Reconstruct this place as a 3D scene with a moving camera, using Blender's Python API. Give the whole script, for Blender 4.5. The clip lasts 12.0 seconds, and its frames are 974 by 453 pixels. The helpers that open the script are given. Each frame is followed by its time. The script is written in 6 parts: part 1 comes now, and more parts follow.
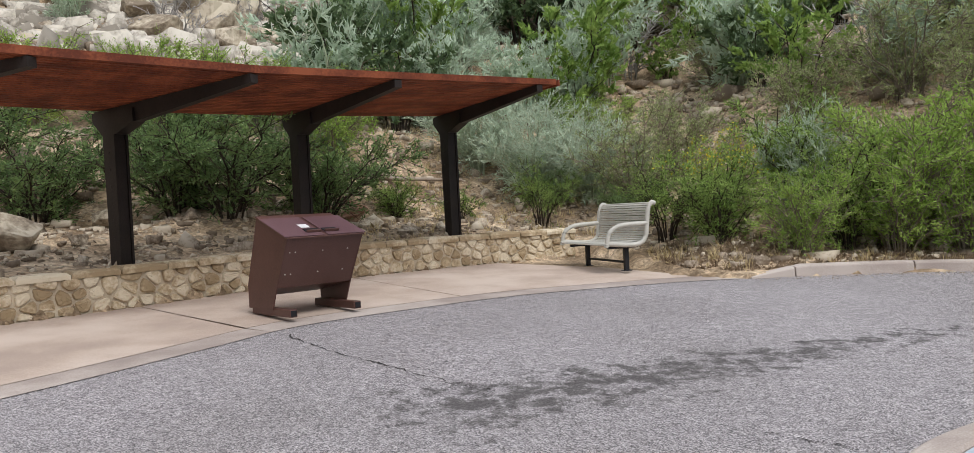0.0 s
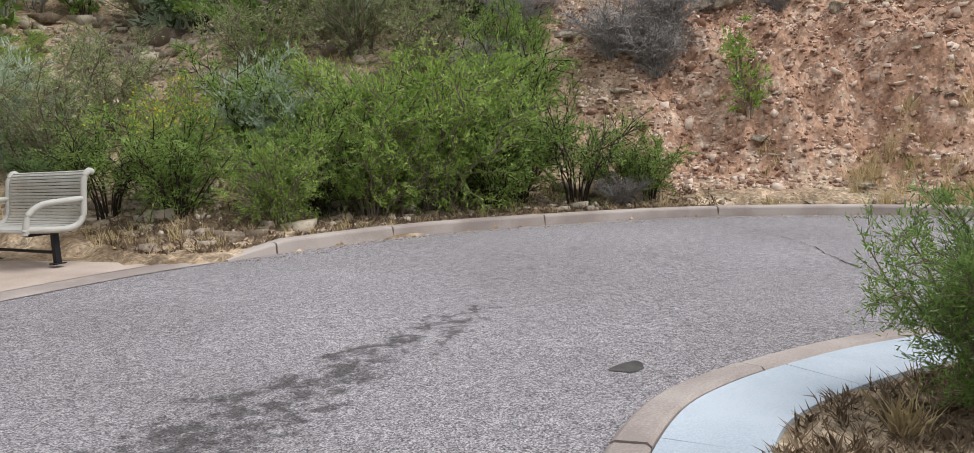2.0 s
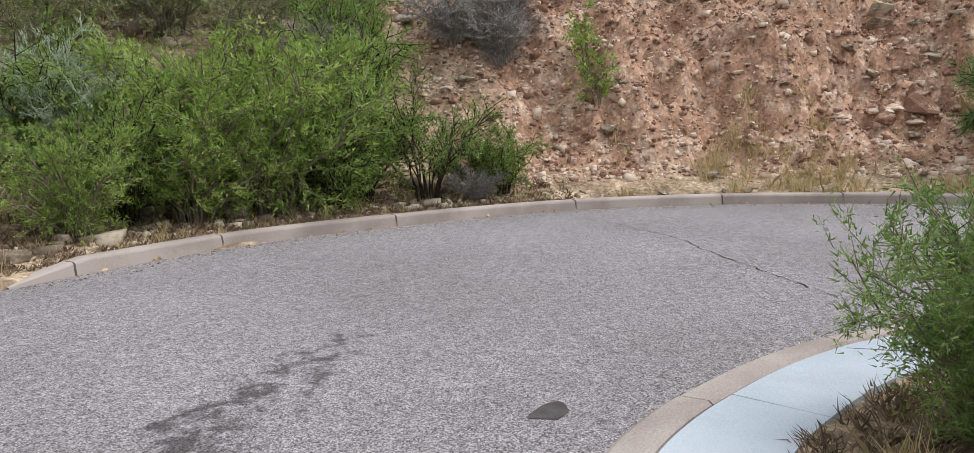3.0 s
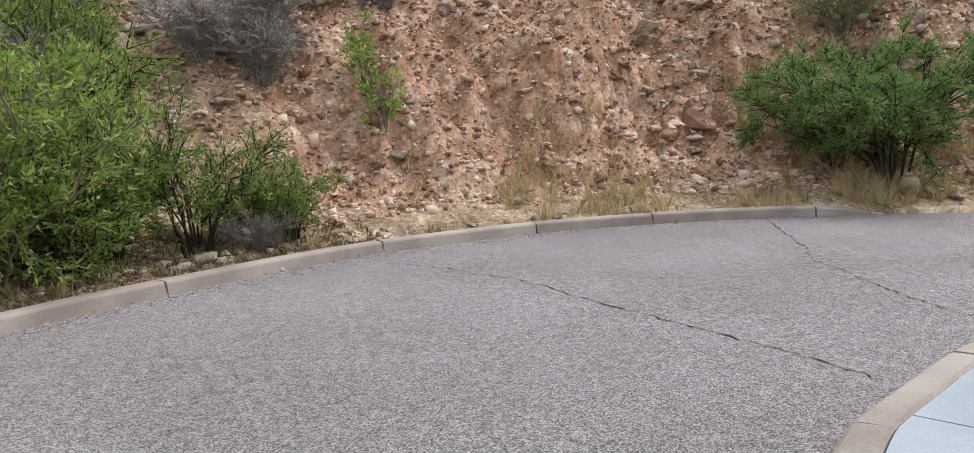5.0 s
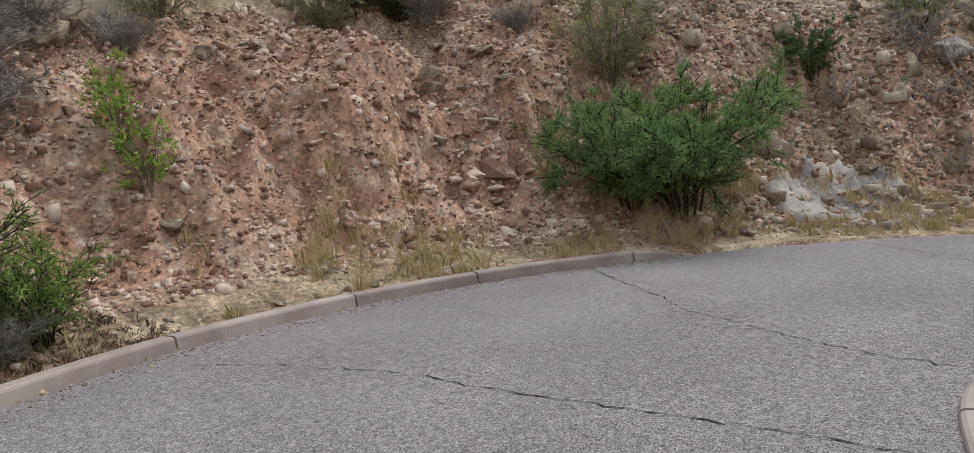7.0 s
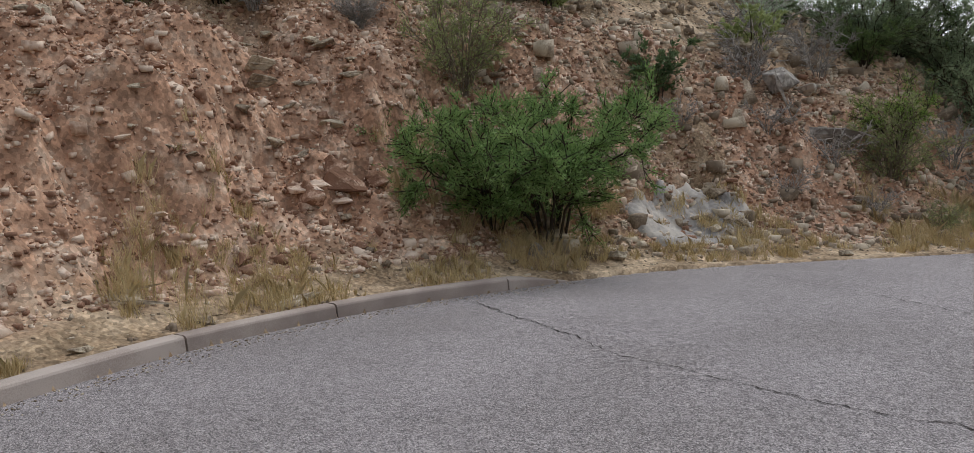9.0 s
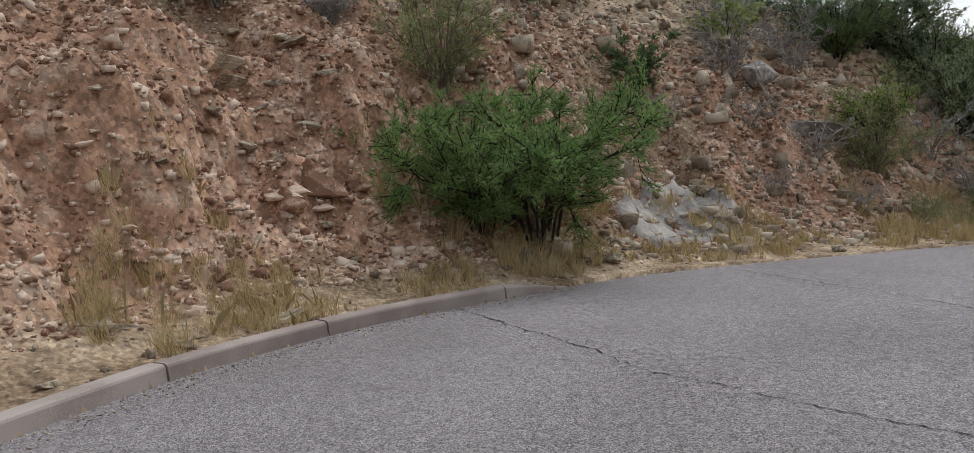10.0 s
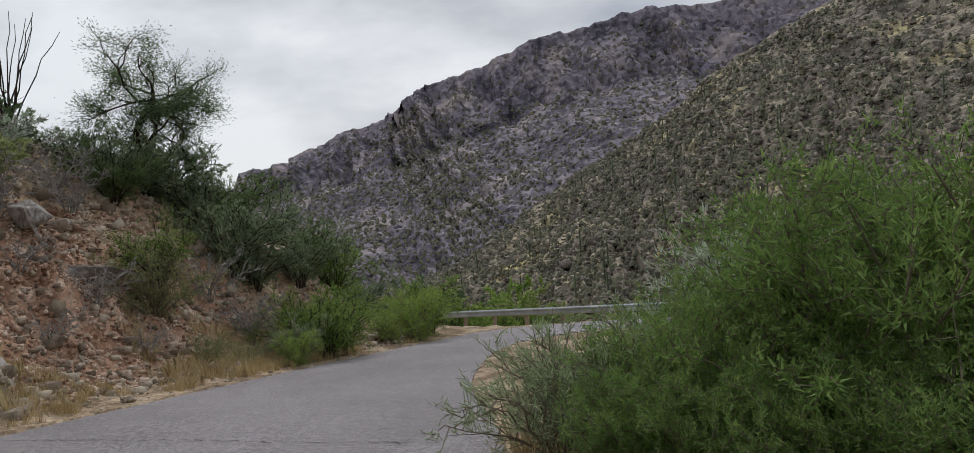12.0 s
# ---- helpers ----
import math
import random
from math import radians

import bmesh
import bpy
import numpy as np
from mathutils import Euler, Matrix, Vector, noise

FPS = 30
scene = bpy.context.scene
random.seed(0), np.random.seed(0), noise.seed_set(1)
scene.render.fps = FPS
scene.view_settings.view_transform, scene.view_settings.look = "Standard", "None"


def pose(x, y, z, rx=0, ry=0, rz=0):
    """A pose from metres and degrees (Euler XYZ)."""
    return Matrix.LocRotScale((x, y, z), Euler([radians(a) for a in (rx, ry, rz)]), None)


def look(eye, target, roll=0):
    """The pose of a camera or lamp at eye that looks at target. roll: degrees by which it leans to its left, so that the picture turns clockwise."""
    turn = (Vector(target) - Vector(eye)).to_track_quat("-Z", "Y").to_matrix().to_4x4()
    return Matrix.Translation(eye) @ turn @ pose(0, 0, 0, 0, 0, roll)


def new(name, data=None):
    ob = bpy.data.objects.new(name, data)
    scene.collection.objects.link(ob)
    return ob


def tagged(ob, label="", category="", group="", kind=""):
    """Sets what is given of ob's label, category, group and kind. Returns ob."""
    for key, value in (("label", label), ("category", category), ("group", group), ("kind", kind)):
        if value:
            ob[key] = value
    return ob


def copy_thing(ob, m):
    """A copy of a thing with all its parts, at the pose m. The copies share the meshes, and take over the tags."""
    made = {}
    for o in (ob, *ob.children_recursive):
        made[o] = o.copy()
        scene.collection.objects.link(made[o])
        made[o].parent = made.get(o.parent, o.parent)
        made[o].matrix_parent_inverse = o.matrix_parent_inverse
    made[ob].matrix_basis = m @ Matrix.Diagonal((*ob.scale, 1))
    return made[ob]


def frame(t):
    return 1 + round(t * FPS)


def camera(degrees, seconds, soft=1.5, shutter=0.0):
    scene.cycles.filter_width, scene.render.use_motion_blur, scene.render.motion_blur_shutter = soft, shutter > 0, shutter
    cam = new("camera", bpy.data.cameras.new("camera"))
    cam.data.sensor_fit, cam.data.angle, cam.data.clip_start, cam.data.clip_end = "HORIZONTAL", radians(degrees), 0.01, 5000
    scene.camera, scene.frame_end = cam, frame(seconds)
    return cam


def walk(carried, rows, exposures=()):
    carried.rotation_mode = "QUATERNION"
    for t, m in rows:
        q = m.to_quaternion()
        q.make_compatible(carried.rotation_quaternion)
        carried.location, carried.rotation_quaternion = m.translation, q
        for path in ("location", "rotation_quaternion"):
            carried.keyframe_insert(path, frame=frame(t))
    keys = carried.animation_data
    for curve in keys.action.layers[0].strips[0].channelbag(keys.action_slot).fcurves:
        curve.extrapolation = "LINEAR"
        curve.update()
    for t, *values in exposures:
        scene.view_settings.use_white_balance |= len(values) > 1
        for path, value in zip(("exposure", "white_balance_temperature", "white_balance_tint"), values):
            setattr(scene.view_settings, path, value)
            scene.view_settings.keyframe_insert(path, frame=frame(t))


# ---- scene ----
cam = camera(62.0, 12.0, soft=0.6)
PATH = [
    (0, (0.487, 0.352, 1.359), (0.408, 2.35, 1.319), -3.1),
    (0.5, (0.43, 0.798, 1.387), (0.806, 2.762, 1.324), -2.8),
    (1, (0.415, 1.295, 1.396), (1.111, 3.167, 1.284), -3.2),
    (1.5, (0.463, 1.746, 1.452), (1.467, 3.464, 1.252), -5.6),
    (2, (0.594, 2.291, 1.496), (1.774, 3.889, 1.263), -3.5),
    (2.5, (0.756, 2.823, 1.511), (2.126, 4.253, 1.231), -2.5),
    (2.7, (0.848, 3.01, 1.499), (2.279, 4.377, 1.213), -2.7),
    (4.3, (1.692, 4.448, 1.543), (3.308, 5.598, 1.285), -7.3),
    (4.5, (1.725, 4.634, 1.553), (3.38, 5.725, 1.294), -6.3),
    (4.8, (1.816, 4.891, 1.593), (3.601, 5.749, 1.317), -5.5),
    (5, (1.9, 5.051, 1.613), (3.744, 5.773, 1.33), -5.2),
    (5.5, (2.214, 5.446, 1.619), (4.126, 5.955, 1.323), -7.2),
    (6, (2.456, 5.855, 1.618), (4.418, 6.115, 1.328), -5.4),
    (6.5, (2.712, 6.165, 1.629), (4.684, 6.328, 1.343), -7.1),
    (7, (2.988, 6.464, 1.67), (4.975, 6.517, 1.45), -6.9),
    (7.2, (3.134, 6.555, 1.661), (5.118, 6.421, 1.445), -6.3),
    (8.8, (4.462, 7.249, 1.667), (6.401, 6.81, 1.443), -4.0),
    (9, (4.614, 7.28, 1.654), (6.544, 6.811, 1.421), -4.1),
    (9.5, (4.959, 7.375, 1.655), (6.903, 6.963, 1.427), -4.7),
    (10, (5.276, 7.547, 1.687), (7.177, 6.975, 1.444), -5.1),
    (10.5, (5.678, 7.498, 1.66), (7.311, 6.38, 1.368), -4.7),
    (11, (5.741, 7.369, 1.645), (7.035, 5.862, 1.41), -3.5),
    (11.5, (5.761, 7.329, 1.641), (6.751, 5.595, 1.533), -3.8),
    (12, (5.759, 7.332, 1.641), (6.585, 5.511, 1.616), -4.0),
]
walk(cam, [(t, look(eye, target, roll)) for t, eye, target, roll in PATH],
     exposures=((0.0, 0.52), (4.3, 0.48), (5.6, 0.52), (6.4, 0.02), (7.2, 0.14), (8.8, -0.08), (10.2, -0.08), (11.0, -0.25), (12.0, -0.32)))

# ---- body ----
# ================= world, sun, exposure =================
def hexc(h):
    c = [int(h[i:i + 2], 16) / 255 for i in (0, 2, 4)]
    return tuple(((v + 0.055) / 1.055) ** 2.4 if v > 0.04 else v / 12.92 for v in c) + (1,)


world = bpy.data.worlds.new("overcast_sky")
scene.world = world
world.use_nodes = True
wn, wl = world.node_tree.nodes, world.node_tree.links
wn.clear()
sky = wn.new("ShaderNodeTexSky")
sky.sky_type, sky.sun_disc = "NISHITA", False
sky.sun_elevation, sky.sun_rotation, sky.dust_density = radians(38), radians(150), 3.0
geo = wn.new("ShaderNodeTexCoord")
wmap = wn.new("ShaderNodeMapping")
wmap.inputs["Scale"].default_value = (1.3, 1.3, 3.2)
cl = wn.new("ShaderNodeTexNoise")
cl.inputs["Scale"].default_value, cl.inputs["Detail"].default_value, cl.inputs["Roughness"].default_value = 1.5, 6, 0.5
ramp = wn.new("ShaderNodeValToRGB")
ramp.color_ramp.elements[0].position, ramp.color_ramp.elements[0].color = 0.42, (3.2, 3.65, 4.45, 1)
ramp.color_ramp.elements[1].position, ramp.color_ramp.elements[1].color = 0.62, (8.0, 8.4, 8.9, 1)
mixw = wn.new("ShaderNodeMix")
mixw.data_type = "RGBA"
mixw.inputs[0].default_value = 0.93
bgn, outw = wn.new("ShaderNodeBackground"), wn.new("ShaderNodeOutputWorld")
bgn.inputs["Strength"].default_value = 0.12
wl.new(geo.outputs["Generated"], wmap.inputs["Vector"])
wl.new(wmap.outputs[0], cl.inputs["Vector"])
wl.new(cl.outputs["Fac"], ramp.inputs[0])
wl.new(sky.outputs[0], mixw.inputs[6])
wl.new(ramp.outputs[0], mixw.inputs[7])
wl.new(mixw.outputs[2], bgn.inputs["Color"])
wl.new(bgn.outputs[0], outw.inputs[0])

sun = new("sun", bpy.data.lights.new("sun", "SUN"))
sun.data.energy, sun.data.angle, sun.data.color = 1.5, radians(30), (1.0, 0.98, 0.95)
sun.matrix_world = look((0, 0, 30), (-12, 18, 0))

# ================= materials =================
MATS = {}


def mat(name, cols, scale=6.0, rough=0.85, bump=0.2, fine=60.0, metal=0.0, island=0.0, objrand=0.0, spec=0.3, pos=(0.35, 0.65), cells=0.0):
    """Two scales of colour variation and relief; optional variation per island or per object."""
    m = bpy.data.materials.new(name)
    m.use_nodes = True
    n, l = m.node_tree.nodes, m.node_tree.links
    b = n["Principled BSDF"]
    b.inputs["Roughness"].default_value, b.inputs["Metallic"].default_value = rough, metal
    b.inputs["Specular IOR Level"].default_value = spec
    tc = n.new("ShaderNodeTexCoord")
    n1, n2 = n.new("ShaderNodeTexNoise"), n.new("ShaderNodeTexNoise")
    n1.inputs["Scale"].default_value, n1.inputs["Detail"].default_value = scale, 5
    n2.inputs["Scale"].default_value, n2.inputs["Detail"].default_value = fine, 3
    for q in (n1, n2):
        l.new(tc.outputs["Object"], q.inputs["Vector"])
    r = n.new("ShaderNodeValToRGB")
    e = r.color_ramp.elements
    e[0].position, e[0].color = pos[0], hexc(cols[0])
    e[1].position, e[1].color = pos[1], hexc(cols[-1])
    for k, c in enumerate(cols[1:-1]):
        x = e.new(pos[0] + (pos[1] - pos[0]) * (k + 1) / (len(cols) - 1))
        x.color = hexc(c)
    mixf = n.new("ShaderNodeMath")
    mixf.operation = "MULTIPLY_ADD"
    mixf.inputs[1].default_value, mixf.inputs[2].default_value = 0.5, -0.25
    l.new(n2.outputs["Fac"], mixf.inputs[0])
    add = n.new("ShaderNodeMath")
    l.new(n1.outputs["Fac"], add.inputs[0])
    l.new(mixf.outputs[0], add.inputs[1])
    last = add
    for on, amount, src in ((island, island, "ShaderNodeNewGeometry"), (objrand, objrand, "ShaderNodeObjectInfo")):
        if on:
            g = n.new(src)
            k = n.new("ShaderNodeMath")
            k.operation = "MULTIPLY_ADD"
            k.inputs[1].default_value, k.inputs[2].default_value = amount, -amount / 2
            l.new(g.outputs["Random Per Island" if src.endswith("Geometry") else "Random"], k.inputs[0])
            a = n.new("ShaderNodeMath")
            l.new(last.outputs[0], a.inputs[0])
            l.new(k.outputs[0], a.inputs[1])
            last = a
    l.new(last.outputs[0], r.inputs[0])
    col = r.outputs[0]
    if cells:
        v = n.new("ShaderNodeTexVoronoi")
        v.inputs["Scale"].default_value = cells
        l.new(tc.outputs["Object"], v.inputs["Vector"])
        mx = n.new("ShaderNodeMix")
        mx.data_type, mx.blend_type = "RGBA", "OVERLAY"
        mx.inputs[0].default_value = 0.55
        sep = n.new("ShaderNodeSeparateColor")
        l.new(v.outputs["Color"], sep.inputs[0])
        l.new(col, mx.inputs[6])
        l.new(sep.outputs[0], mx.inputs[7])
        col = mx.outputs[2]
    l.new(col, b.inputs["Base Color"])
    if bump:
        bp = n.new("ShaderNodeBump")
        bp.inputs["Strength"].default_value, bp.inputs["Distance"].default_value = bump, 0.02
        l.new(add.outputs[0], bp.inputs["Height"])
        l.new(bp.outputs[0], b.inputs["Normal"])
    MATS[name] = m
    return m


def leafmat(name, c0, c1, rough=0.6, trans=0.4):
    m = bpy.data.materials.new(name)
    m.use_nodes = True
    n, l = m.node_tree.nodes, m.node_tree.links
    b = n["Principled BSDF"]
    b.inputs["Roughness"].default_value = rough
    b.inputs["Specular IOR Level"].default_value = 0.2
    g, r = n.new("ShaderNodeNewGeometry"), n.new("ShaderNodeValToRGB")
    tc, nz, ad = n.new("ShaderNodeTexCoord"), n.new("ShaderNodeTexNoise"), n.new("ShaderNodeMath")
    nz.inputs["Scale"].default_value = 3.0
    ad.operation = "MULTIPLY_ADD"
    ad.inputs[1].default_value = 0.6
    sb = n.new("ShaderNodeMath")
    sb.operation = "MULTIPLY_ADD"
    sb.inputs[1].default_value, sb.inputs[2].default_value = 1.2, -0.4
    l.new(tc.outputs["Object"], nz.inputs["Vector"])
    l.new(nz.outputs["Fac"], sb.inputs[0])
    l.new(g.outputs["Random Per Island"], ad.inputs[0])
    l.new(sb.outputs[0], ad.inputs[2])
    l.new(ad.outputs[0], r.inputs[0])
    r.color_ramp.elements[0].color, r.color_ramp.elements[1].color = hexc(c0), hexc(c1)
    r.color_ramp.elements[0].position, r.color_ramp.elements[1].position = 0.1, 0.95
    l.new(r.outputs[0], b.inputs["Base Color"])
    t = n.new("ShaderNodeBsdfTranslucent")
    l.new(r.outputs[0], t.inputs["Color"])
    ms = n.new("ShaderNodeMixShader")
    ms.inputs[0].default_value = trans
    l.new(b.outputs[0], ms.inputs[1])
    l.new(t.outputs[0], ms.inputs[2])
    l.new(ms.outputs[0], n["Material Output"].inputs["Surface"])
    MATS[name] = m
    return m


def asphalt():
    """Worn grey chip asphalt with pale aggregate and a drip line of dark stains along the lane."""
    m = mat("asphalt", ["8c8686", "938d8e", "9a9495"], 0.45, 0.9, 1.0, 130)
    n, l = m.node_tree.nodes, m.node_tree.links
    b = n["Principled BSDF"]
    base = b.inputs["Base Color"].links[0].from_socket
    tc = n.new("ShaderNodeTexCoord")
    v = n.new("ShaderNodeTexVoronoi")
    v.inputs["Scale"].default_value = 135
    l.new(tc.outputs["Object"], v.inputs["Vector"])
    sep = n.new("ShaderNodeSeparateColor")
    l.new(v.outputs["Color"], sep.inputs[0])
    mr = n.new("ShaderNodeMapRange")
    mr.inputs["To Min"].default_value, mr.inputs["To Max"].default_value = 0.3, 1.9
    l.new(sep.outputs[0], mr.inputs[0])
    mul = n.new("ShaderNodeMix")
    mul.data_type, mul.blend_type = "RGBA", "MULTIPLY"
    mul.inputs[0].default_value = 1
    l.new(base, mul.inputs[6])
    l.new(mr.outputs[0], mul.inputs[7])
    # tar showing between the chips
    gap = n.new("ShaderNodeMapRange")
    gap.inputs["From Min"].default_value, gap.inputs["From Max"].default_value = 0.35, 0.75
    gap.inputs["To Min"].default_value, gap.inputs["To Max"].default_value = 1.14, 0.72
    l.new(v.outputs["Distance"], gap.inputs[0])
    tar = n.new("ShaderNodeMix")
    tar.data_type, tar.blend_type = "RGBA", "MULTIPLY"
    tar.inputs[0].default_value = 1
    l.new(mul.outputs[2], tar.inputs[6])
    l.new(gap.outputs[0], tar.inputs[7])
    # worn and patchy at a hand's breadth
    patchy = n.new("ShaderNodeTexNoise")
    patchy.inputs["Scale"].default_value, patchy.inputs["Detail"].default_value, patchy.inputs["Roughness"].default_value = 14, 8, 0.8
    l.new(tc.outputs["Object"], patchy.inputs["Vector"])
    worn = n.new("ShaderNodeMapRange")
    worn.inputs["From Min"].default_value, worn.inputs["From Max"].default_value = 0.3, 0.7
    worn.inputs["To Min"].default_value, worn.inputs["To Max"].default_value = 0.66, 1.3
    l.new(patchy.outputs["Fac"], worn.inputs[0])
    wear = n.new("ShaderNodeMix")
    wear.data_type, wear.blend_type = "RGBA", "MULTIPLY"
    wear.inputs[0].default_value = 1
    l.new(tar.outputs[2], wear.inputs[6])
    l.new(worn.outputs[0], wear.inputs[7])
    mul = wear
    # drip stains: a band from (0.2, 5.2) towards (4.6, 7.5), broken up by noise
    mp = n.new("ShaderNodeMapping")
    mp.vector_type = "TEXTURE"
    mp.inputs["Location"].default_value, mp.inputs["Rotation"].default_value = (0.2, 5.25, 0), (0, 0, radians(27))
    l.new(tc.outputs["Object"], mp.inputs["Vector"])
    sx = n.new("ShaderNodeSeparateXYZ")
    l.new(mp.outputs[0], sx.inputs[0])

    def mth(op, a, c, d=None):
        k = n.new("ShaderNodeMath")
        k.operation = op
        for i, q in enumerate((a, c, d)):
            if q is None:
                continue
            if isinstance(q, (int, float)):
                k.inputs[i].default_value = q
            else:
                l.new(q, k.inputs[i])
        return k.outputs[0]
    wob = n.new("ShaderNodeTexNoise")
    wob.inputs["Scale"].default_value, wob.inputs["Detail"].default_value = 5.5, 9
    wob.inputs["Roughness"].default_value = 0.72
    l.new(tc.outputs["Object"], wob.inputs["Vector"])
    across = mth("ABSOLUTE", sx.outputs[1], 0)
    width = mth("MULTIPLY_ADD", sx.outputs[0], -0.085, 0.55)
    inband = mth("SUBTRACT", 1.0, mth("DIVIDE", across, mth("MAXIMUM", width, 0.05)))
    ends = mth("MINIMUM", mth("MULTIPLY", mth("ADD", sx.outputs[0], 0.6), 1.5), mth("MULTIPLY", mth("SUBTRACT", 4.5, sx.outputs[0]), 0.6))
    f = mth("MINIMUM", inband, ends)
    f = mth("ADD", mth("MULTIPLY", f, 0.55), mth("MULTIPLY_ADD", wob.outputs["Fac"], 4.2, -2.2))
    cl2 = n.new("ShaderNodeMapRange")
    cl2.inputs["From Min"].default_value, cl2.inputs["From Max"].default_value = 0.0, 0.5
    l.new(f, cl2.inputs[0])
    gate = mth("GREATER_THAN", mth("MINIMUM", mth("ADD", inband, 0.25), mth("ADD", ends, 0.1)), 0)
    fac = mth("MULTIPLY", mth("MULTIPLY", cl2.outputs[0], gate), 0.74)
    mx = n.new("ShaderNodeMix")
    mx.data_type = "RGBA"
    l.new(fac, mx.inputs[0])
    l.new(mul.outputs[2], mx.inputs[6])
    mx.inputs[7].default_value = hexc("3a3634")
    l.new(mx.outputs[2], b.inputs["Base Color"])
    return m


M_ASPHALT = asphalt()
M_CONC_TAN = mat("tan_concrete", ["a8968a", "b8a597", "c6b5a8"], 1.1, 0.9, 0.12, 90)
M_CONC_PINK = mat("pinkish_concrete", ["978a83", "a99c94", "b9ada5"], 1.5, 0.9, 0.15, 90, objrand=0.12)
M_CONC_PALE = mat("pale_concrete", ["a4acb4", "b4bcc4", "c2c9d0"], 0.9, 0.85, 0.1, 110)
M_STONE = mat("sandstone", ["9c886b", "bca98c", "d4c6ae"], 3.0, 0.9, 0.5, 25, objrand=0.38)
M_MORTAR = mat("mortar", ["b3a48e", "c6b8a2"], 6, 0.95, 0.4, 60)
M_STEEL = mat("brown_black_steel", ["1b1615", "2a2321"], 3, 0.55, 0.15, 50)
M_RUST = mat("rusted_steel", ["5c2a18", "743a23", "8a4a2e"], 2.5, 0.7, 0.15, 40, objrand=0.15)
M_BIN = mat("brown_paint", ["4d332d", "573b35", "5d423c"], 1.2, 0.45, 0.04, 80, spec=0.4)
M_BIN_TOP = mat("lighter_brown_paint", ["5f464b", "6c5256"], 1.5, 0.4, 0.04, 80)
M_BENCH = mat("beige_coated_steel", ["b2afa6", "c4c1b8"], 4, 0.5, 0.05, 100)
M_BLACK = mat("black_paint", ["17171a", "242428"], 4, 0.5, 0.05, 60)
M_WHITE = mat("white_label", ["c8c8c8", "dadada"], 4, 0.6, 0.0, 60)
M_ROCK = mat("pale_rock", ["7f7263", "a39684", "c4b8a4"], 3.5, 0.97, 1.0, 14, objrand=0.3, spec=0.1)
M_ROCK_RED = mat("reddish_rock", ["8c6c5a", "bd9f8b", "decab8"], 3.5, 0.97, 0.9, 20, island=0.45, spec=0.1)
M_STONES = mat("loose_stones", ["7d6f60", "a29382", "c4b7a4"], 4, 0.97, 0.5, 30, island=0.5, spec=0.1)
M_PALESTONES = mat("pale_broken_rock", ["8f877c", "b4aca0", "d2cabd"], 2.0, 0.97, 0.8, 12, island=0.4, spec=0.1)
M_ROCK_GREY = mat("grey_rock", ["77716c", "9b958f", "beb8b0"], 3.0, 0.97, 1.0, 12, objrand=0.25, spec=0.1)
M_BARK = mat("bark", ["2f2822", "4a3f35"], 8, 0.95, 0.4, 60)
M_BARK_PALE = mat("pale_stems", ["6d6255", "8f8373"], 8, 0.95, 0.3, 60)
M_STEM_PALE = mat("grey_green_stems", ["98a288", "bcc4aa"], 8, 0.95, 0.2, 60)
M_DEAD = mat("dead_grey_wood", ["85807c", "aba6a1"], 8, 0.95, 0.2, 60)
M_OIL = mat("oil_dark", ["484442", "5c5755"], 9, 0.8, 0.3, 80)
M_GALV = mat("galvanised_steel", ["9aa0a3", "b4babd"], 2, 0.45, 0.05, 40, metal=0.6)
M_WOOD = mat("weathered_wood", ["8a7a68", "a5978a"], 6, 0.9, 0.3, 60)
M_CRACK = mat("crack_dark", ["2c2826", "3c3634"], 6, 0.95, 0.0, 60)
L_GREEN = leafmat("leaf_green", "66853c", "aac06c")
L_LIME = leafmat("leaf_yellow_green", "7a9a40", "b8ce70")
L_DARK = leafmat("leaf_dark_green", "526a42", "889e62")
L_MID = leafmat("leaf_mid_green", "607f3e", "a2bc6e")
L_ACACIA = leafmat("leaf_acacia", "608048", "a0ba78")
L_DUSK = leafmat("leaf_dusky_green", "4a5e42", "7a8e62")
L_PALE = leafmat("leaf_grey_green", "a6b99e", "d2deca")
L_DUSKPALE = leafmat("leaf_grey_dusk", "66785c", "a4b28c")
L_OLIVE = leafmat("leaf_olive", "84925a", "b8c08a")
L_YELLOW = leafmat("petal_yellow", "c8b02a", "e6d455")
L_WILLOW = leafmat("leaf_willow", "84966a", "bccaa0")
L_DRY = leafmat("dry_grass", "b7a278", "e0cda0", trans=0.15)
L_DEAD = leafmat("dead_twigs", "7a7370", "aaa4a0", trans=0.0)
L_STRAW = leafmat("straw_litter", "6c5a48", "a08b72", trans=0.0)

# ================= numbers of the plan =================


def ground(x, y):
    """Height of the road's even slope."""
    w = 2 - y
    return -0.012 - 0.0305 * x + 0.0441 * y - 0.05 * (np.sqrt(w * w + 4) + w) / 2


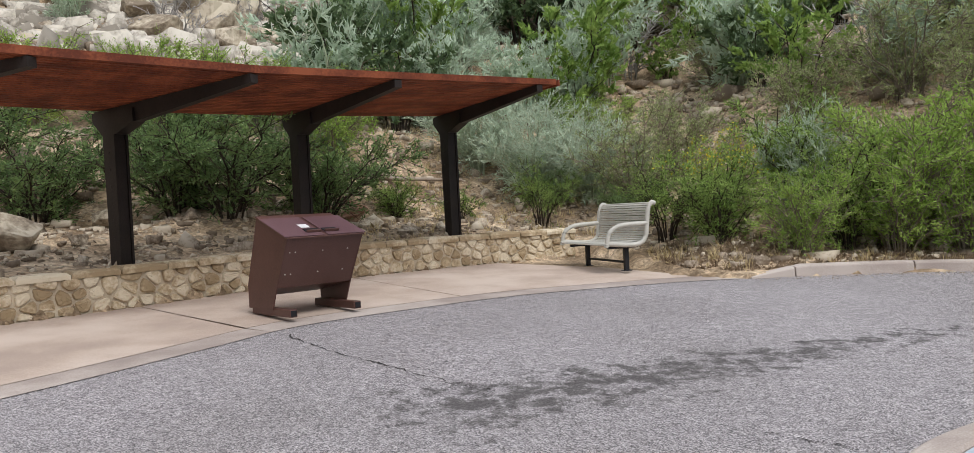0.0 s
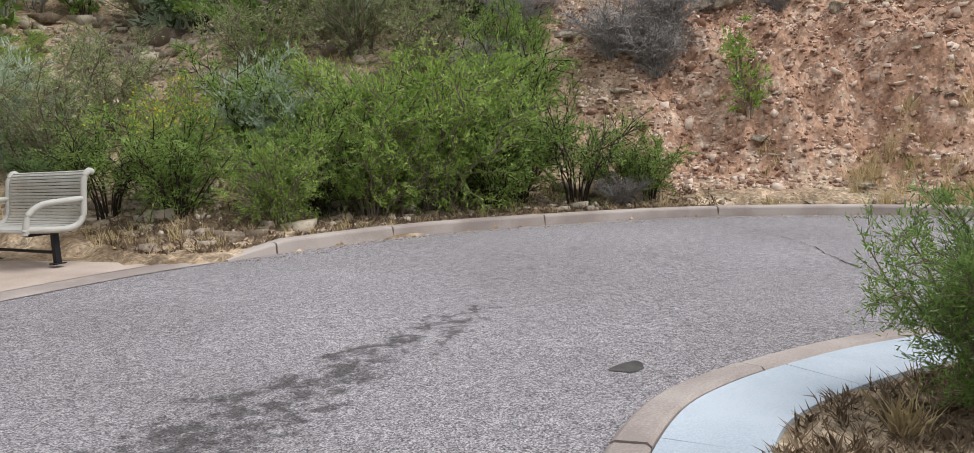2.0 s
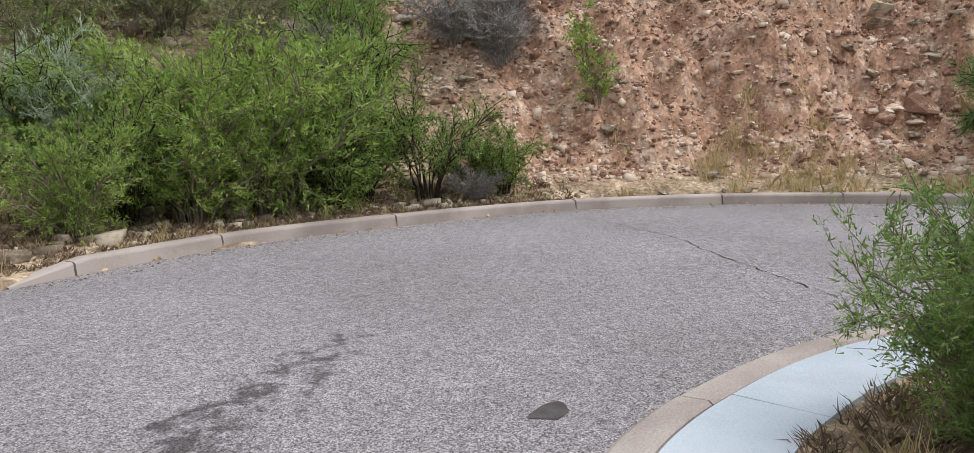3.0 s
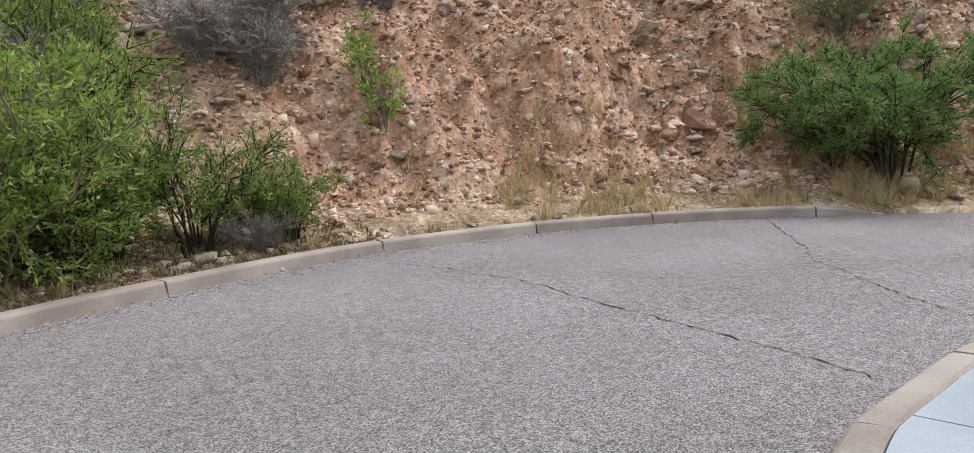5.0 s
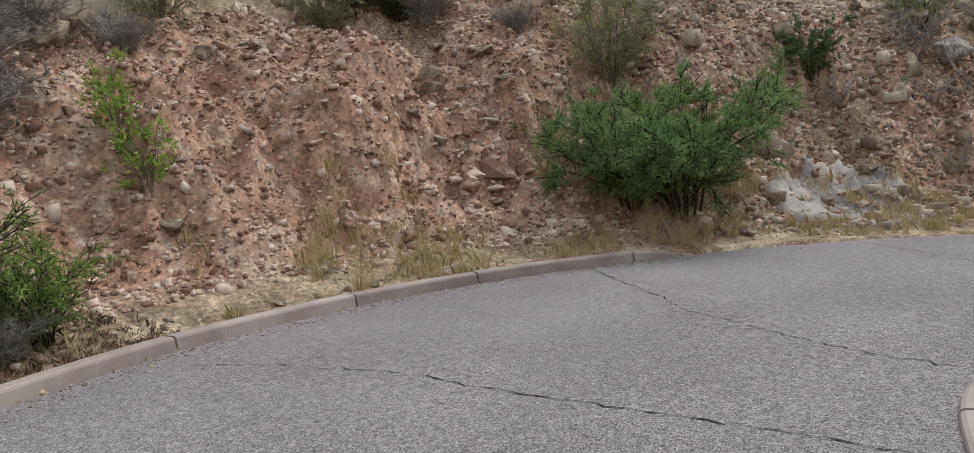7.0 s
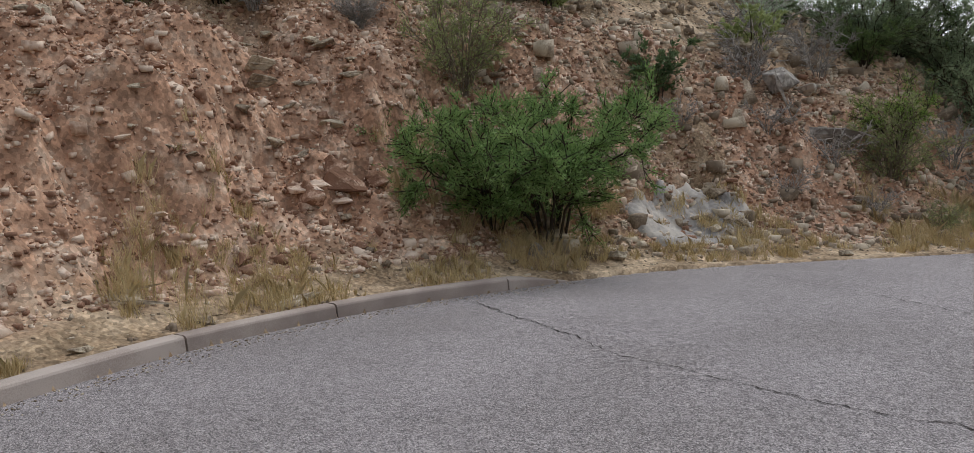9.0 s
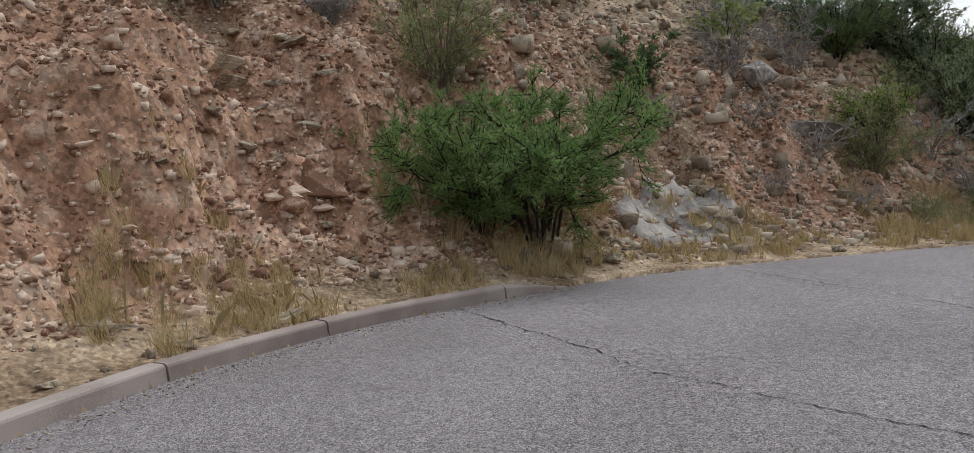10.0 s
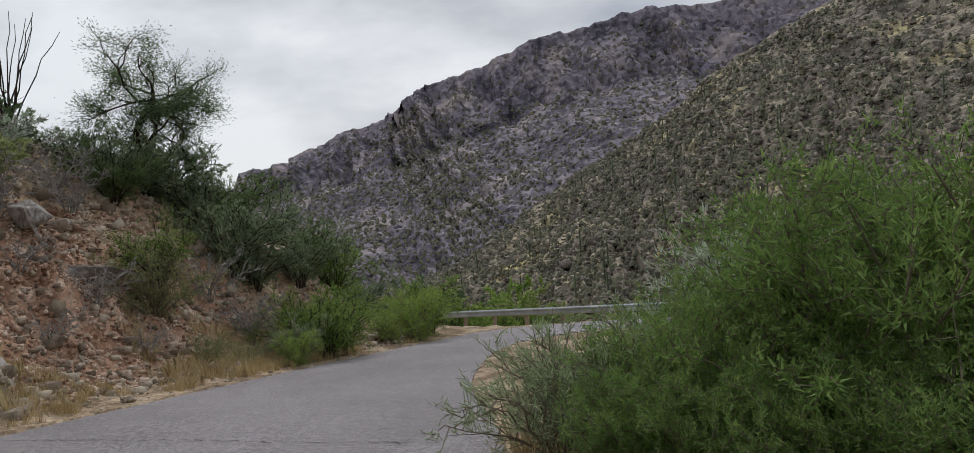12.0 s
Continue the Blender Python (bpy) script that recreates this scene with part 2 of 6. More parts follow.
def vnoise(x, y, seed=0):
    """Value noise, -1 to 1, for arrays."""
    xi, yi = np.floor(x).astype(np.int64), np.floor(y).astype(np.int64)
    fx, fy = x - xi, y - yi
    fx, fy = fx * fx * (3 - 2 * fx), fy * fy * (3 - 2 * fy)

    def h(a, b):
        v = (a * 374761393 + b * 668265263 + seed * 1442695041) & 0xFFFFFFFF
        v = ((v ^ (v >> 13)) * 1274126177) & 0xFFFFFFFF
        return ((v ^ (v >> 16)) & 0xFFFF) / 32767.5 - 1
    return (h(xi, yi) * (1 - fx) + h(xi + 1, yi) * fx) * (1 - fy) + (h(xi, yi + 1) * (1 - fx) + h(xi + 1, yi + 1) * fx) * fy


def fbm(x, y, octaves=5, seed=0, gain=0.5):
    s, a, f = 0 * x, 1.0, 1.0
    for o in range(octaves):
        s = s + a * vnoise(x * f + 17.3 * o, y * f - 9.1 * o, seed + o)
        a, f = a * gain, f * 2.03
    return s


def smooth(points, n=8):
    """Catmull-Rom through the points."""
    p = [Vector(q) for q in points]
    p = [2 * p[0] - p[1]] + p + [2 * p[-1] - p[-2]]
    out = []
    for i in range(1, len(p) - 2):
        for k in range(n):
            t = k / n
            out.append(0.5 * (2 * p[i] + (p[i + 1] - p[i - 1]) * t + (2 * p[i - 1] - 5 * p[i] + 4 * p[i + 1] - p[i + 2]) * t * t
                              + (3 * p[i] - p[i - 1] - 3 * p[i + 1] + p[i + 2]) * t ** 3))
    return out + [p[-2]]


def resample(path, step):
    out, left = [path[0]], step
    for a, b in zip(path, path[1:]):
        d = (b - a).length
        while left <= d and d > 0:
            a = a + (b - a) * (left / d)
            out.append(a.copy())
            d, left = (b - a).length, step
        left -= d
    if (out[-1] - path[-1]).length > step * 0.3:
        out.append(path[-1])
    return out


def offset_line(path, d):
    """The path moved d to its left."""
    out = []
    for i, p in enumerate(path):
        t = (path[min(i + 1, len(path) - 1)] - path[max(i - 1, 0)]).normalized()
        out.append(p + Vector((-t.y, t.x)) * d)
    return out


WALL_FRONT = smooth([(-9.5, 2.6), (-7.0, 5.4), (-4.67, 8.11), (-3.8, 9.05), (-2.88, 10.16), (-1.86, 11.2), (-0.69, 12.12), (0.39, 12.87), (1.5, 13.6)])
WALK_EDGE = smooth([(-7.0, -0.5), (-4.2, 3.6), (-2.93, 5.44), (-2.1, 6.9), (-1.6, 7.8), (-0.45, 8.8), (0.5, 9.45), (1.64, 9.95), (2.6, 10.3), (3.94, 10.56)])
CURB = smooth([(3.3, 10.42), (3.94, 10.56), (5.35, 10.74), (6.4, 10.68), (7.6, 10.42), (8.9, 10.05), (10.05, 9.53), (11.2, 8.7), (12.1, 7.85), (13.1, 6.4), (13.75, 4.85), (14.1, 3.95)])
VERGE = smooth([(14.1, 3.95), (14.4, 3.0), (14.7, 1.4), (15.05, -0.7), (15.5, -3.0), (16.05, -6.0), (16.7, -10.0), (17.4, -14.5), (17.9, -18.5), (16.6, -22.3), (12.5, -24.5), (5.0, -26.0)])
RIGHT = smooth([(1.72, 2.3), (1.8, 3.1), (1.98, 3.75), (2.2, 4.13), (2.56, 4.46), (3.06, 4.77), (3.54, 4.98), (4.05, 5.06), (4.6, 5.06), (5.15, 5.01), (5.7, 4.89), (6.0, 4.77), (6.32, 4.62), (6.72, 4.44), (7.12, 4.24), (7.5, 3.97), (7.74, 3.64), (7.9, 3.25), (8.0, 2.9), (8.05, 2.6)])
RIGHT_FAR = smooth([(8.05, 2.6), (8.5, 1.4), (9.7, -0.8), (10.95, -3.0), (12.2, -6.0), (13.4, -9.5), (14.0, -13.0), (13.4, -16.5), (11.0, -18.8), (5.0, -20.5)])
ISLAND_BACK = [Vector(p) for p in ((0.2, -14.0), (0.9, -3.0), (1.5, 0.6), (1.66, 1.6))]
OUTER = WALL_FRONT + [Vector(p) for p in ((2.0, 12.6), (2.3, 11.4), (2.6, 10.75))] + CURB + VERGE[1:]


def inside(px, py, poly):
    c = np.zeros(px.shape, bool)
    for a, b in zip(poly, poly[1:] + poly[:1]):
        hit = ((a[1] > py) != (b[1] > py)) & (px < (b[0] - a[0]) * (py - a[1]) / ((b[1] - a[1]) or 1e-9) + a[0])
        c ^= hit
    return c


def distance(px, py, line):
    """Distance to a line of points and the running length at the nearest place."""
    best, at, run = np.full(px.shape, 1e9), np.zeros(px.shape), 0.0
    for a, b in zip(line, line[1:]):
        dx, dy = b[0] - a[0], b[1] - a[1]
        n = math.hypot(dx, dy) or 1e-9
        t = np.clip(((px - a[0]) * dx + (py - a[1]) * dy) / n ** 2, 0, 1)
        d = np.hypot(px - a[0] - t * dx, py - a[1] - t * dy)
        near = d < best
        best, at = np.where(near, d, best), np.where(near, run + t * n, at)
        run += n
    return best, at


WALK_ZONE = offset_line(WALK_EDGE, 0.03) + [Vector((3.3, 11.6))] + WALL_FRONT[::-1]
OUTER_POLY = [Vector((-60.0, -14.0)), Vector((-12.0, -5.0))] + OUTER + [Vector((-60.0, -26.0))]
ISLAND_POLY = ISLAND_BACK + RIGHT + RIGHT_FAR[1:] + [Vector((0.0, -20.5))]
LENGTHS = np.cumsum([0] + [(b - a).length for a, b in zip(OUTER, OUTER[1:])])


def run_at(x, y):
    return float(distance(np.array([x]), np.array([y]), OUTER)[1][0])


# rise above the road's slope against distance from the edge, at stations along it
DIST = np.array([0.0, 0.5, 1.3, 2.0, 2.8, 3.5, 5.0, 8.0, 14.0, 30.0, 60.0, 120.0])
STATIONS = [
    (run_at(-7.0, 5.4), (0.42, 0.45, 0.55, 0.65, 0.8, 1.0, 1.5, 2.8, 6.0, 15.0, 36.0, 75.0)),
    (run_at(-3.0, 10.0), (0.42, 0.44, 0.5, 0.6, 0.75, 0.95, 1.4, 2.6, 5.4, 14.0, 34.0, 72.0)),
    (run_at(-0.5, 12.3), (0.40, 0.42, 0.5, 0.62, 0.8, 1.05, 1.7, 3.0, 5.8, 14.0, 34.0, 72.0)),
    (run_at(2.5, 11.0), (0.05, 0.10, 0.25, 0.45, 0.8, 1.2, 2.0, 3.4, 6.2, 15.0, 35.0, 74.0)),
    (run_at(5.4, 10.75), (0.06, 0.10, 0.22, 0.40, 0.8, 1.3, 2.3, 4.0, 7.0, 16.0, 36.0, 76.0)),
    (run_at(8.5, 10.2), (0.06, 0.10, 0.25, 0.55, 1.2, 1.9, 3.0, 4.6, 7.8, 17.0, 37.0, 78.0)),
    (run_at(10.0, 9.55), (0.06, 0.12, 0.40, 1.0, 2.0, 2.8, 3.6, 5.0, 8.2, 17.0, 37.0, 78.0)),
    (run_at(12.1, 7.85), (0.06, 0.16, 0.50, 1.25, 2.6, 3.3, 4.0, 5.4, 8.4, 17.0, 37.0, 78.0)),
    (run_at(13.5, 5.6), (0.06, 0.16, 0.48, 1.05, 2.5, 3.4, 4.2, 5.6, 8.6, 17.0, 37.0, 78.0)),
    (run_at(14.3, 3.4), (0.05, 0.12, 0.35, 0.80, 1.8, 2.8, 4.2, 6.2, 9.4, 17.0, 36.0, 76.0)),
    (run_at(15.0, 0.0), (0.02, 0.06, 0.20, 0.55, 1.4, 2.4, 4.0, 6.0, 8.6, 14.0, 26.0, 48.0)),
    (run_at(15.8, -4.2), (0.02, 0.05, 0.20, 0.70, 1.7, 2.7, 4.2, 6.1, 8.4, 13.0, 20.0, 32.0)),
    (run_at(16.9, -11.0), (0.02, 0.05, 0.20, 0.75, 1.6, 2.4, 3.8, 5.4, 6.8, 8.0, 8.0, 6.0)),
    (run_at(17.9, -18.5), (0.02, 0.0, 0.0, 0.05, 0.1, 0.15, 0.2, 0.2, 0.0, -2.0, -5.0, -8.0)),
    (run_at(12.5, -24.5), (0.02, 0.0, -0.1, -0.3, -0.5, -0.8, -1.4, -2.4, -3.5, -5.0, -8.0, -10.0)),
]


def rise(d, s):
    table = np.array([h for _, h in STATIONS])
    at = np.array([a for a, _ in STATIONS])
    k = np.clip(np.searchsorted(at, s) - 1, 0, len(at) - 2)
    f = np.clip((s - at[k]) / (at[k + 1] - at[k]), 0, 1)
    f = f * f * (3 - 2 * f)
    j = np.clip(np.searchsorted(DIST, d) - 1, 0, len(DIST) - 2)
    g = np.clip((d - DIST[j]) / (DIST[j + 1] - DIST[j]), 0, 1.2)
    lo = table[k, j] * (1 - g) + table[k, j + 1] * g
    hi = table[k + 1, j] * (1 - g) + table[k + 1, j + 1] * g
    return lo * (1 - f) + hi * f


CUT_A, CUT_B, CUT_C = run_at(9.3, 9.9), run_at(14.6, 2.0), run_at(16.4, -8.0)
WALL_END = run_at(2.0, 12.4)


def terrain(x, y):
    x, y = np.asarray(x, float), np.asarray(y, float)
    out = ~inside(x, y, OUTER_POLY)
    isl = inside(x, y, ISLAND_POLY)
    d, s = distance(x, y, OUTER)
    cut = np.clip((s - CUT_A) / 2.0, 0, 1) * np.clip((CUT_B + 2.0 - s) / 3.0, 0, 1)
    warp = np.clip(d / 1.5, 0, 1)
    dd = d + warp * (0.35 * fbm(x * 0.7, y * 0.7, 4, 3) * (0.5 + cut)) * np.clip(d / 3, 0.25, 1)
    up = rise(np.maximum(dd, 0), s)
    rib = 1 - 2 * np.abs(fbm(s * 0.85 + 0.25 * up, up * 0.3, 3, 41, 0.6))
    crumb = fbm(s * 2.6, up * 2.6, 4, 43, 0.62)
    face = np.clip((d - 0.9) / 0.8, 0, 1) * np.clip((6.0 - d) / 2.0, 0, 1) * np.clip((s - CUT_A) / 2.0, 0, 1) * np.clip((CUT_C - s) / 4.0, 0, 1)
    dd = dd + face * (0.12 * rib + 0.14 * crumb)
    z = rise(np.maximum(dd, 0), s)
    z = z + np.clip((d - 0.3) / 3, 0, 1) * (0.30 * fbm(x * 0.5, y * 0.5, 5, 7)) + np.clip(d - 15, 0, 60) * 0.05 * fbm(x * 0.05, y * 0.05, 4, 11)
    z = z + np.clip((d - 0.8) / 1.5, 0, 1) * cut * (0.15 * fbm(x * 1.9, y * 1.9, 3, 21) + 0.07 * fbm(x * 5.5, y * 5.5, 3, 23))
    z = z + np.clip(d / 0.5, 0, 1) * 0.02 * fbm(x * 4, y * 4, 2, 5)
    for cleft, w, deep in (([(19.6, 0.55), (19.0, 0.35), (18.3, 0.2), (17.6, 0.25)], 0.16, 0.42), ([(17.9, 7.9), (17.1, 7.2), (16.3, 6.9), (15.7, 6.4)], 0.30, 0.30), ([(14.7, 10.2), (13.9, 9.5), (13.2, 9.1)], 0.28, 0.26)):
        z = z - deep * np.exp(-(distance(x, y, cleft)[0] / w) ** 2)
    behind = np.clip(0.15 - d, 0, 0.15) / 0.15 * (s < WALL_END)
    z = np.where(out, z * (1 - behind) - 0.2 * behind, np.where(inside(x, y, WALK_ZONE), -0.012, -0.16 + 0.0 * x))
    dr, _ = distance(x, y, RIGHT + RIGHT_FAR[1:])
    z = np.where(isl, np.clip(dr / 0.6, 0, 1) * 0.06 + 0.02 * fbm(x * 3, y * 3, 3, 9) - 0.02 + np.clip(-y - 1, 0, 40) * -0.03 * np.clip(dr / 5, 0, 1), z)
    return ground(x, y) + z


def tz(x, y):
    return float(terrain(np.array([x]), np.array([y]))[0])


# ================= mesh helpers =================
def meshed(name, verts, faces, material, smooth_on=False):
    me = bpy.data.meshes.new(name)
    me.from_pydata([tuple(map(float, v)) for v in verts], [], [tuple(map(int, f)) for f in faces])
    if material:
        me.materials.append(material)
    if smooth_on:
        me.shade_smooth()
    me.update()
    return me


def raw(name, verts, quads, material, smooth_on=False):
    """A mesh of equal polygons from arrays."""
    me = bpy.data.meshes.new(name)
    k = quads.shape[1]
    me.vertices.add(len(verts))
    me.vertices.foreach_set("co", np.ascontiguousarray(verts, dtype=np.float32).ravel())
    me.loops.add(quads.size)
    me.loops.foreach_set("vertex_index", np.ascontiguousarray(quads, dtype=np.int32).ravel())
    me.polygons.add(len(quads))
    me.polygons.foreach_set("loop_start", np.arange(0, quads.size, k, dtype=np.int32))
    me.materials.append(material)
    me.update(calc_edges=True)
    if smooth_on:
        me.shade_smooth()
    return me


def put(name, me, parent=None, label="", m=None):
    ob = new(name, me)
    if m is not None:
        ob.matrix_basis = m
    if parent is not None:
        ob.parent = parent
    if label:
        ob["label"] = label
    return ob


def part(name, bm, material, parent, label="", m=None):
    me = bpy.data.meshes.new(name)
    bm.to_mesh(me)
    bm.free()
    me.materials.append(material)
    return put(name, me, parent, label, m)


def box(bm, lo, hi, m=Matrix(), bevel=0.0):
    r = bmesh.ops.create_cube(bm, size=1)
    c, s = [(a + b) / 2 for a, b in zip(lo, hi)], [b - a for a, b in zip(lo, hi)]
    bmesh.ops.transform(bm, matrix=m @ Matrix.Translation(c) @ Matrix.Diagonal((*s, 1)), verts=r["verts"])
    if bevel:
        es = list({e for v in r["verts"] for e in v.link_edges})
        bmesh.ops.bevel(bm, geom=es, offset=bevel, segments=2, affect="EDGES", profile=0.5)
    return bm


def boxed(lo, hi, bevel=0.0, m=Matrix()):
    return box(bmesh.new(), lo, hi, m, bevel)


def extrude(outline, depth, axis="y"):
    """A prism: the outline in x, z pushed along y."""
    bm = bmesh.new()
    a = [bm.verts.new((x, -depth / 2, z)) for x, z in outline]
    b = [bm.verts.new((x, depth / 2, z)) for x, z in outline]
    n = len(a)
    bm.faces.new(a)
    bm.faces.new(b[::-1])
    for i in range(n):
        bm.faces.new((a[i], b[i], b[(i + 1) % n], a[(i + 1) % n]))
    bmesh.ops.recalc_face_normals(bm, faces=bm.faces[:])
    return bm


def tube_arrays(paths, radii, sides=5):
    """Tapered tubes along point lists; returns verts and quads."""
    V, F, off = [], [], 0
    for pts, rad in zip(paths, radii):
        pts = np.asarray(pts, float)
        n = len(pts)
        tan = np.gradient(pts, axis=0)
        tan /= np.linalg.norm(tan, axis=1)[:, None] + 1e-9
        up = np.where(np.abs(tan[:, 2:3]) > 0.9, np.array([[1.0, 0, 0]]), np.array([[0, 0, 1.0]]))
        u = np.cross(tan, up)
        u /= np.linalg.norm(u, axis=1)[:, None] + 1e-9
        v = np.cross(tan, u)
        r = np.asarray(rad, float)[:, None] if np.ndim(rad) else np.full((n, 1), rad)
        ang = np.linspace(0, 2 * np.pi, sides, endpoint=False)
        ring = pts[:, None, :] + r[:, None] * (np.cos(ang)[None, :, None] * u[:, None, :] + np.sin(ang)[None, :, None] * v[:, None, :])
        V.append(ring.reshape(-1, 3))
        i, j = np.meshgrid(np.arange(n - 1), np.arange(sides), indexing="ij")
        a = off + i * sides + j
        b = off + i * sides + (j + 1) % sides
        F.append(np.stack([a, b, b + sides, a + sides], -1).reshape(-1, 4))
        off += n * sides
    return np.concatenate(V), np.concatenate(F)


def strip(left, right, zf, material, name, lift=0.0, cross=1):
    """A sheet between two equally long lines."""
    V, F = [], []
    for a, b in zip(left, right):
        for k in range(cross + 1):
            q = a + (b - a) * (k / cross)
            V.append((q[0], q[1], zf(q[0], q[1]) + lift))
    w = cross + 1
    for i in range(len(left) - 1):
        for k in range(cross):
            F.append((i * w + k, (i + 1) * w + k, (i + 1) * w + k + 1, i * w + k + 1))
    return meshed(name, V, F, material)


def offset(path, d):
    """The path moved d to its left."""
    out = []
    for i, p in enumerate(path):
        t = (path[min(i + 1, len(path) - 1)] - path[max(i - 1, 0)]).normalized()
        out.append(p + Vector((-t.y, t.x)) * d)
    return out


def gz(x, y):
    return float(ground(np.float64(x), np.float64(y)))


# ================= ground, road, pavements =================
def grid_lines(spans):
    out = []
    for a, b, step in spans:
        out += list(np.arange(a, b - step * 0.4, step))
    return np.array(out + [spans[-1][1]])


GX = np.concatenate([-np.geomspace(1500, 13, 26), grid_lines([(-12, -5, 0.5), (-5, 2, 0.22), (2, 9, 0.18), (9, 20.5, 0.075), (20.5, 26, 0.2), (26, 40, 0.8)]), np.geomspace(42, 1500, 26)])
GY = np.concatenate([-np.geomspace(1500, 42, 26), grid_lines([(-40, -20, 0.8), (-20, -6, 0.35), (-6, -2, 0.12), (-2, 13, 0.075), (13, 18, 0.18), (18, 26, 0.35), (26, 40, 0.8)]), np.geomspace(42, 1500, 26)])
XX, YY = np.meshgrid(GX, GY, indexing="ij")
far = np.clip((np.hypot(XX - 5, YY - 5) - 60) / 200, 0, 1)
ZZ = terrain(np.clip(XX, -130, 130), np.clip(YY, -130, 130)) * (1 - far) + far * -60
nx, ny = len(GX), len(GY)
I, J = np.meshgrid(np.arange(nx - 1), np.arange(ny - 1), indexing="ij")
Q = np.stack([I * ny + J, (I + 1) * ny + J, (I + 1) * ny + J + 1, I * ny + J + 1], -1).reshape(-1, 4)


def earth_material():
    """Ochre-red cut bank low on the steep face, gravelly tan earth elsewhere, by the lie of the land."""
    m = mat("bank_earth", ["79654f", "9e8970", "bfaa90"], 1.4, 0.95, 0.9, 26)
    n, l = m.node_tree.nodes, m.node_tree.links
    b = n["Principled BSDF"]
    base = b.inputs["Base Color"].links[0].from_socket
    at = n.new("ShaderNodeAttribute")
    at.attribute_name = "red_clay"
    red, nz, tc = n.new("ShaderNodeValToRGB"), n.new("ShaderNodeTexNoise"), n.new("ShaderNodeTexCoord")
    nz.inputs["Scale"].default_value, nz.inputs["Detail"].default_value, nz.inputs["Roughness"].default_value = 2.2, 8, 0.7
    l.new(tc.outputs["Object"], nz.inputs["Vector"])
    l.new(nz.outputs["Fac"], red.inputs[0])
    e = red.color_ramp.elements
    e[0].position, e[0].color, e[1].position, e[1].color = 0.3, hexc("876550"), 0.72, hexc("d8c4b0")
    mid = e.new(0.5)
    mid.color = hexc("b08c74")
    mx = n.new("ShaderNodeMix")
    mx.data_type = "RGBA"
    l.new(at.outputs["Fac"], mx.inputs[0])
    l.new(base, mx.inputs[6])
    l.new(red.outputs[0], mx.inputs[7])
    v = n.new("ShaderNodeTexVoronoi")
    v.inputs["Scale"].default_value = 22
    l.new(tc.outputs["Object"], v.inputs["Vector"])
    sep, mr = n.new("ShaderNodeSeparateColor"), n.new("ShaderNodeMapRange")
    l.new(v.outputs["Color"], sep.inputs[0])
    l.new(sep.outputs[0], mr.inputs[0])
    mr.inputs["To Min"].default_value, mr.inputs["To Max"].default_value = 0.68, 1.3
    mu = n.new("ShaderNodeMix")
    mu.data_type, mu.blend_type = "RGBA", "MULTIPLY"
    mu.inputs[0].default_value = 1
    v2 = n.new("ShaderNodeTexVoronoi")
    v2.inputs["Scale"].default_value = 6.5
    l.new(tc.outputs["Object"], v2.inputs["Vector"])
    s2, m2, mu2 = n.new("ShaderNodeSeparateColor"), n.new("ShaderNodeMapRange"), n.new("ShaderNodeMix")
    mu2.data_type, mu2.blend_type = "RGBA", "MULTIPLY"
    mu2.inputs[0].default_value = 1
    m2.inputs["To Min"].default_value, m2.inputs["To Max"].default_value = 0.78, 1.2
    l.new(v2.outputs["Color"], s2.inputs[0])
    l.new(s2.outputs[1], m2.inputs[0])
    l.new(mx.outputs[2], mu2.inputs[6])
    l.new(m2.outputs[0], mu2.inputs[7])
    l.new(mu2.outputs[2], mu.inputs[6])
    l.new(mr.outputs[0], mu.inputs[7])
    l.new(mu.outputs[2], b.inputs["Base Color"])
    return m


M_BANK = earth_material()
gme = raw("ground", np.stack([XX, YY, ZZ], -1).reshape(-1, 3), Q, M_BANK, True)
DD, SS = distance(XX.ravel(), YY.ravel(), OUTER)
OUTM = ~inside(XX.ravel(), YY.ravel(), OUTER_POLY)
red = np.clip((SS - CUT_A + 0.4) / 1.2, 0, 1) * np.clip((CUT_B + 3.5 - SS) / 4.0, 0, 1) * np.clip((DD - 0.7) / 1.0, 0, 1) * np.clip((6.5 - DD) / 2.5, 0, 1)
patchy = np.clip((SS - CUT_B) / 2.0, 0, 1) * np.clip((run_at(17.5, -15.0) - SS) / 4.0, 0, 1) * np.clip((DD - 1.0) / 1.0, 0, 1) * np.clip((6.0 - DD) / 2.0, 0, 1)
red = np.maximum(red, patchy * np.clip(0.5 + 1.1 * fbm(XX.ravel() * 0.5, YY.ravel() * 0.5, 3, 37), 0, 0.9))
red = np.clip(red * 1.2 + 0.35 * fbm(XX.ravel(), YY.ravel(), 4, 31) * (red > 0), 0, 1) * OUTM
gme.attributes.new("red_clay", "FLOAT", "POINT").data.foreach_set("value", red.astype(np.float32))
tagged(put("ground", gme), "gravelly desert earth rising into a red clay cut bank", "ground", kind="structure")

# road: one sheet from the wall side round the bend and down the canyon
road_left = resample(WALK_EDGE[:-4] + CURB[4:] + VERGE[1:], 0.5)
road_l = [p.to_2d() for p in road_left]
rl = np.array([p[:] for p in road_l])
inner = resample([Vector((-2.0, -14.0)), Vector((-0.5, -6.0))] + ISLAND_BACK[2:] + RIGHT + RIGHT_FAR[1:], 0.25)
road_r, k0 = [], 0
tot_l, tot_r = len(road_l) - 1, len(inner) - 1
for i in range(len(road_l)):
    road_r.append(inner[min(round(i / tot_l * tot_r), tot_r)])
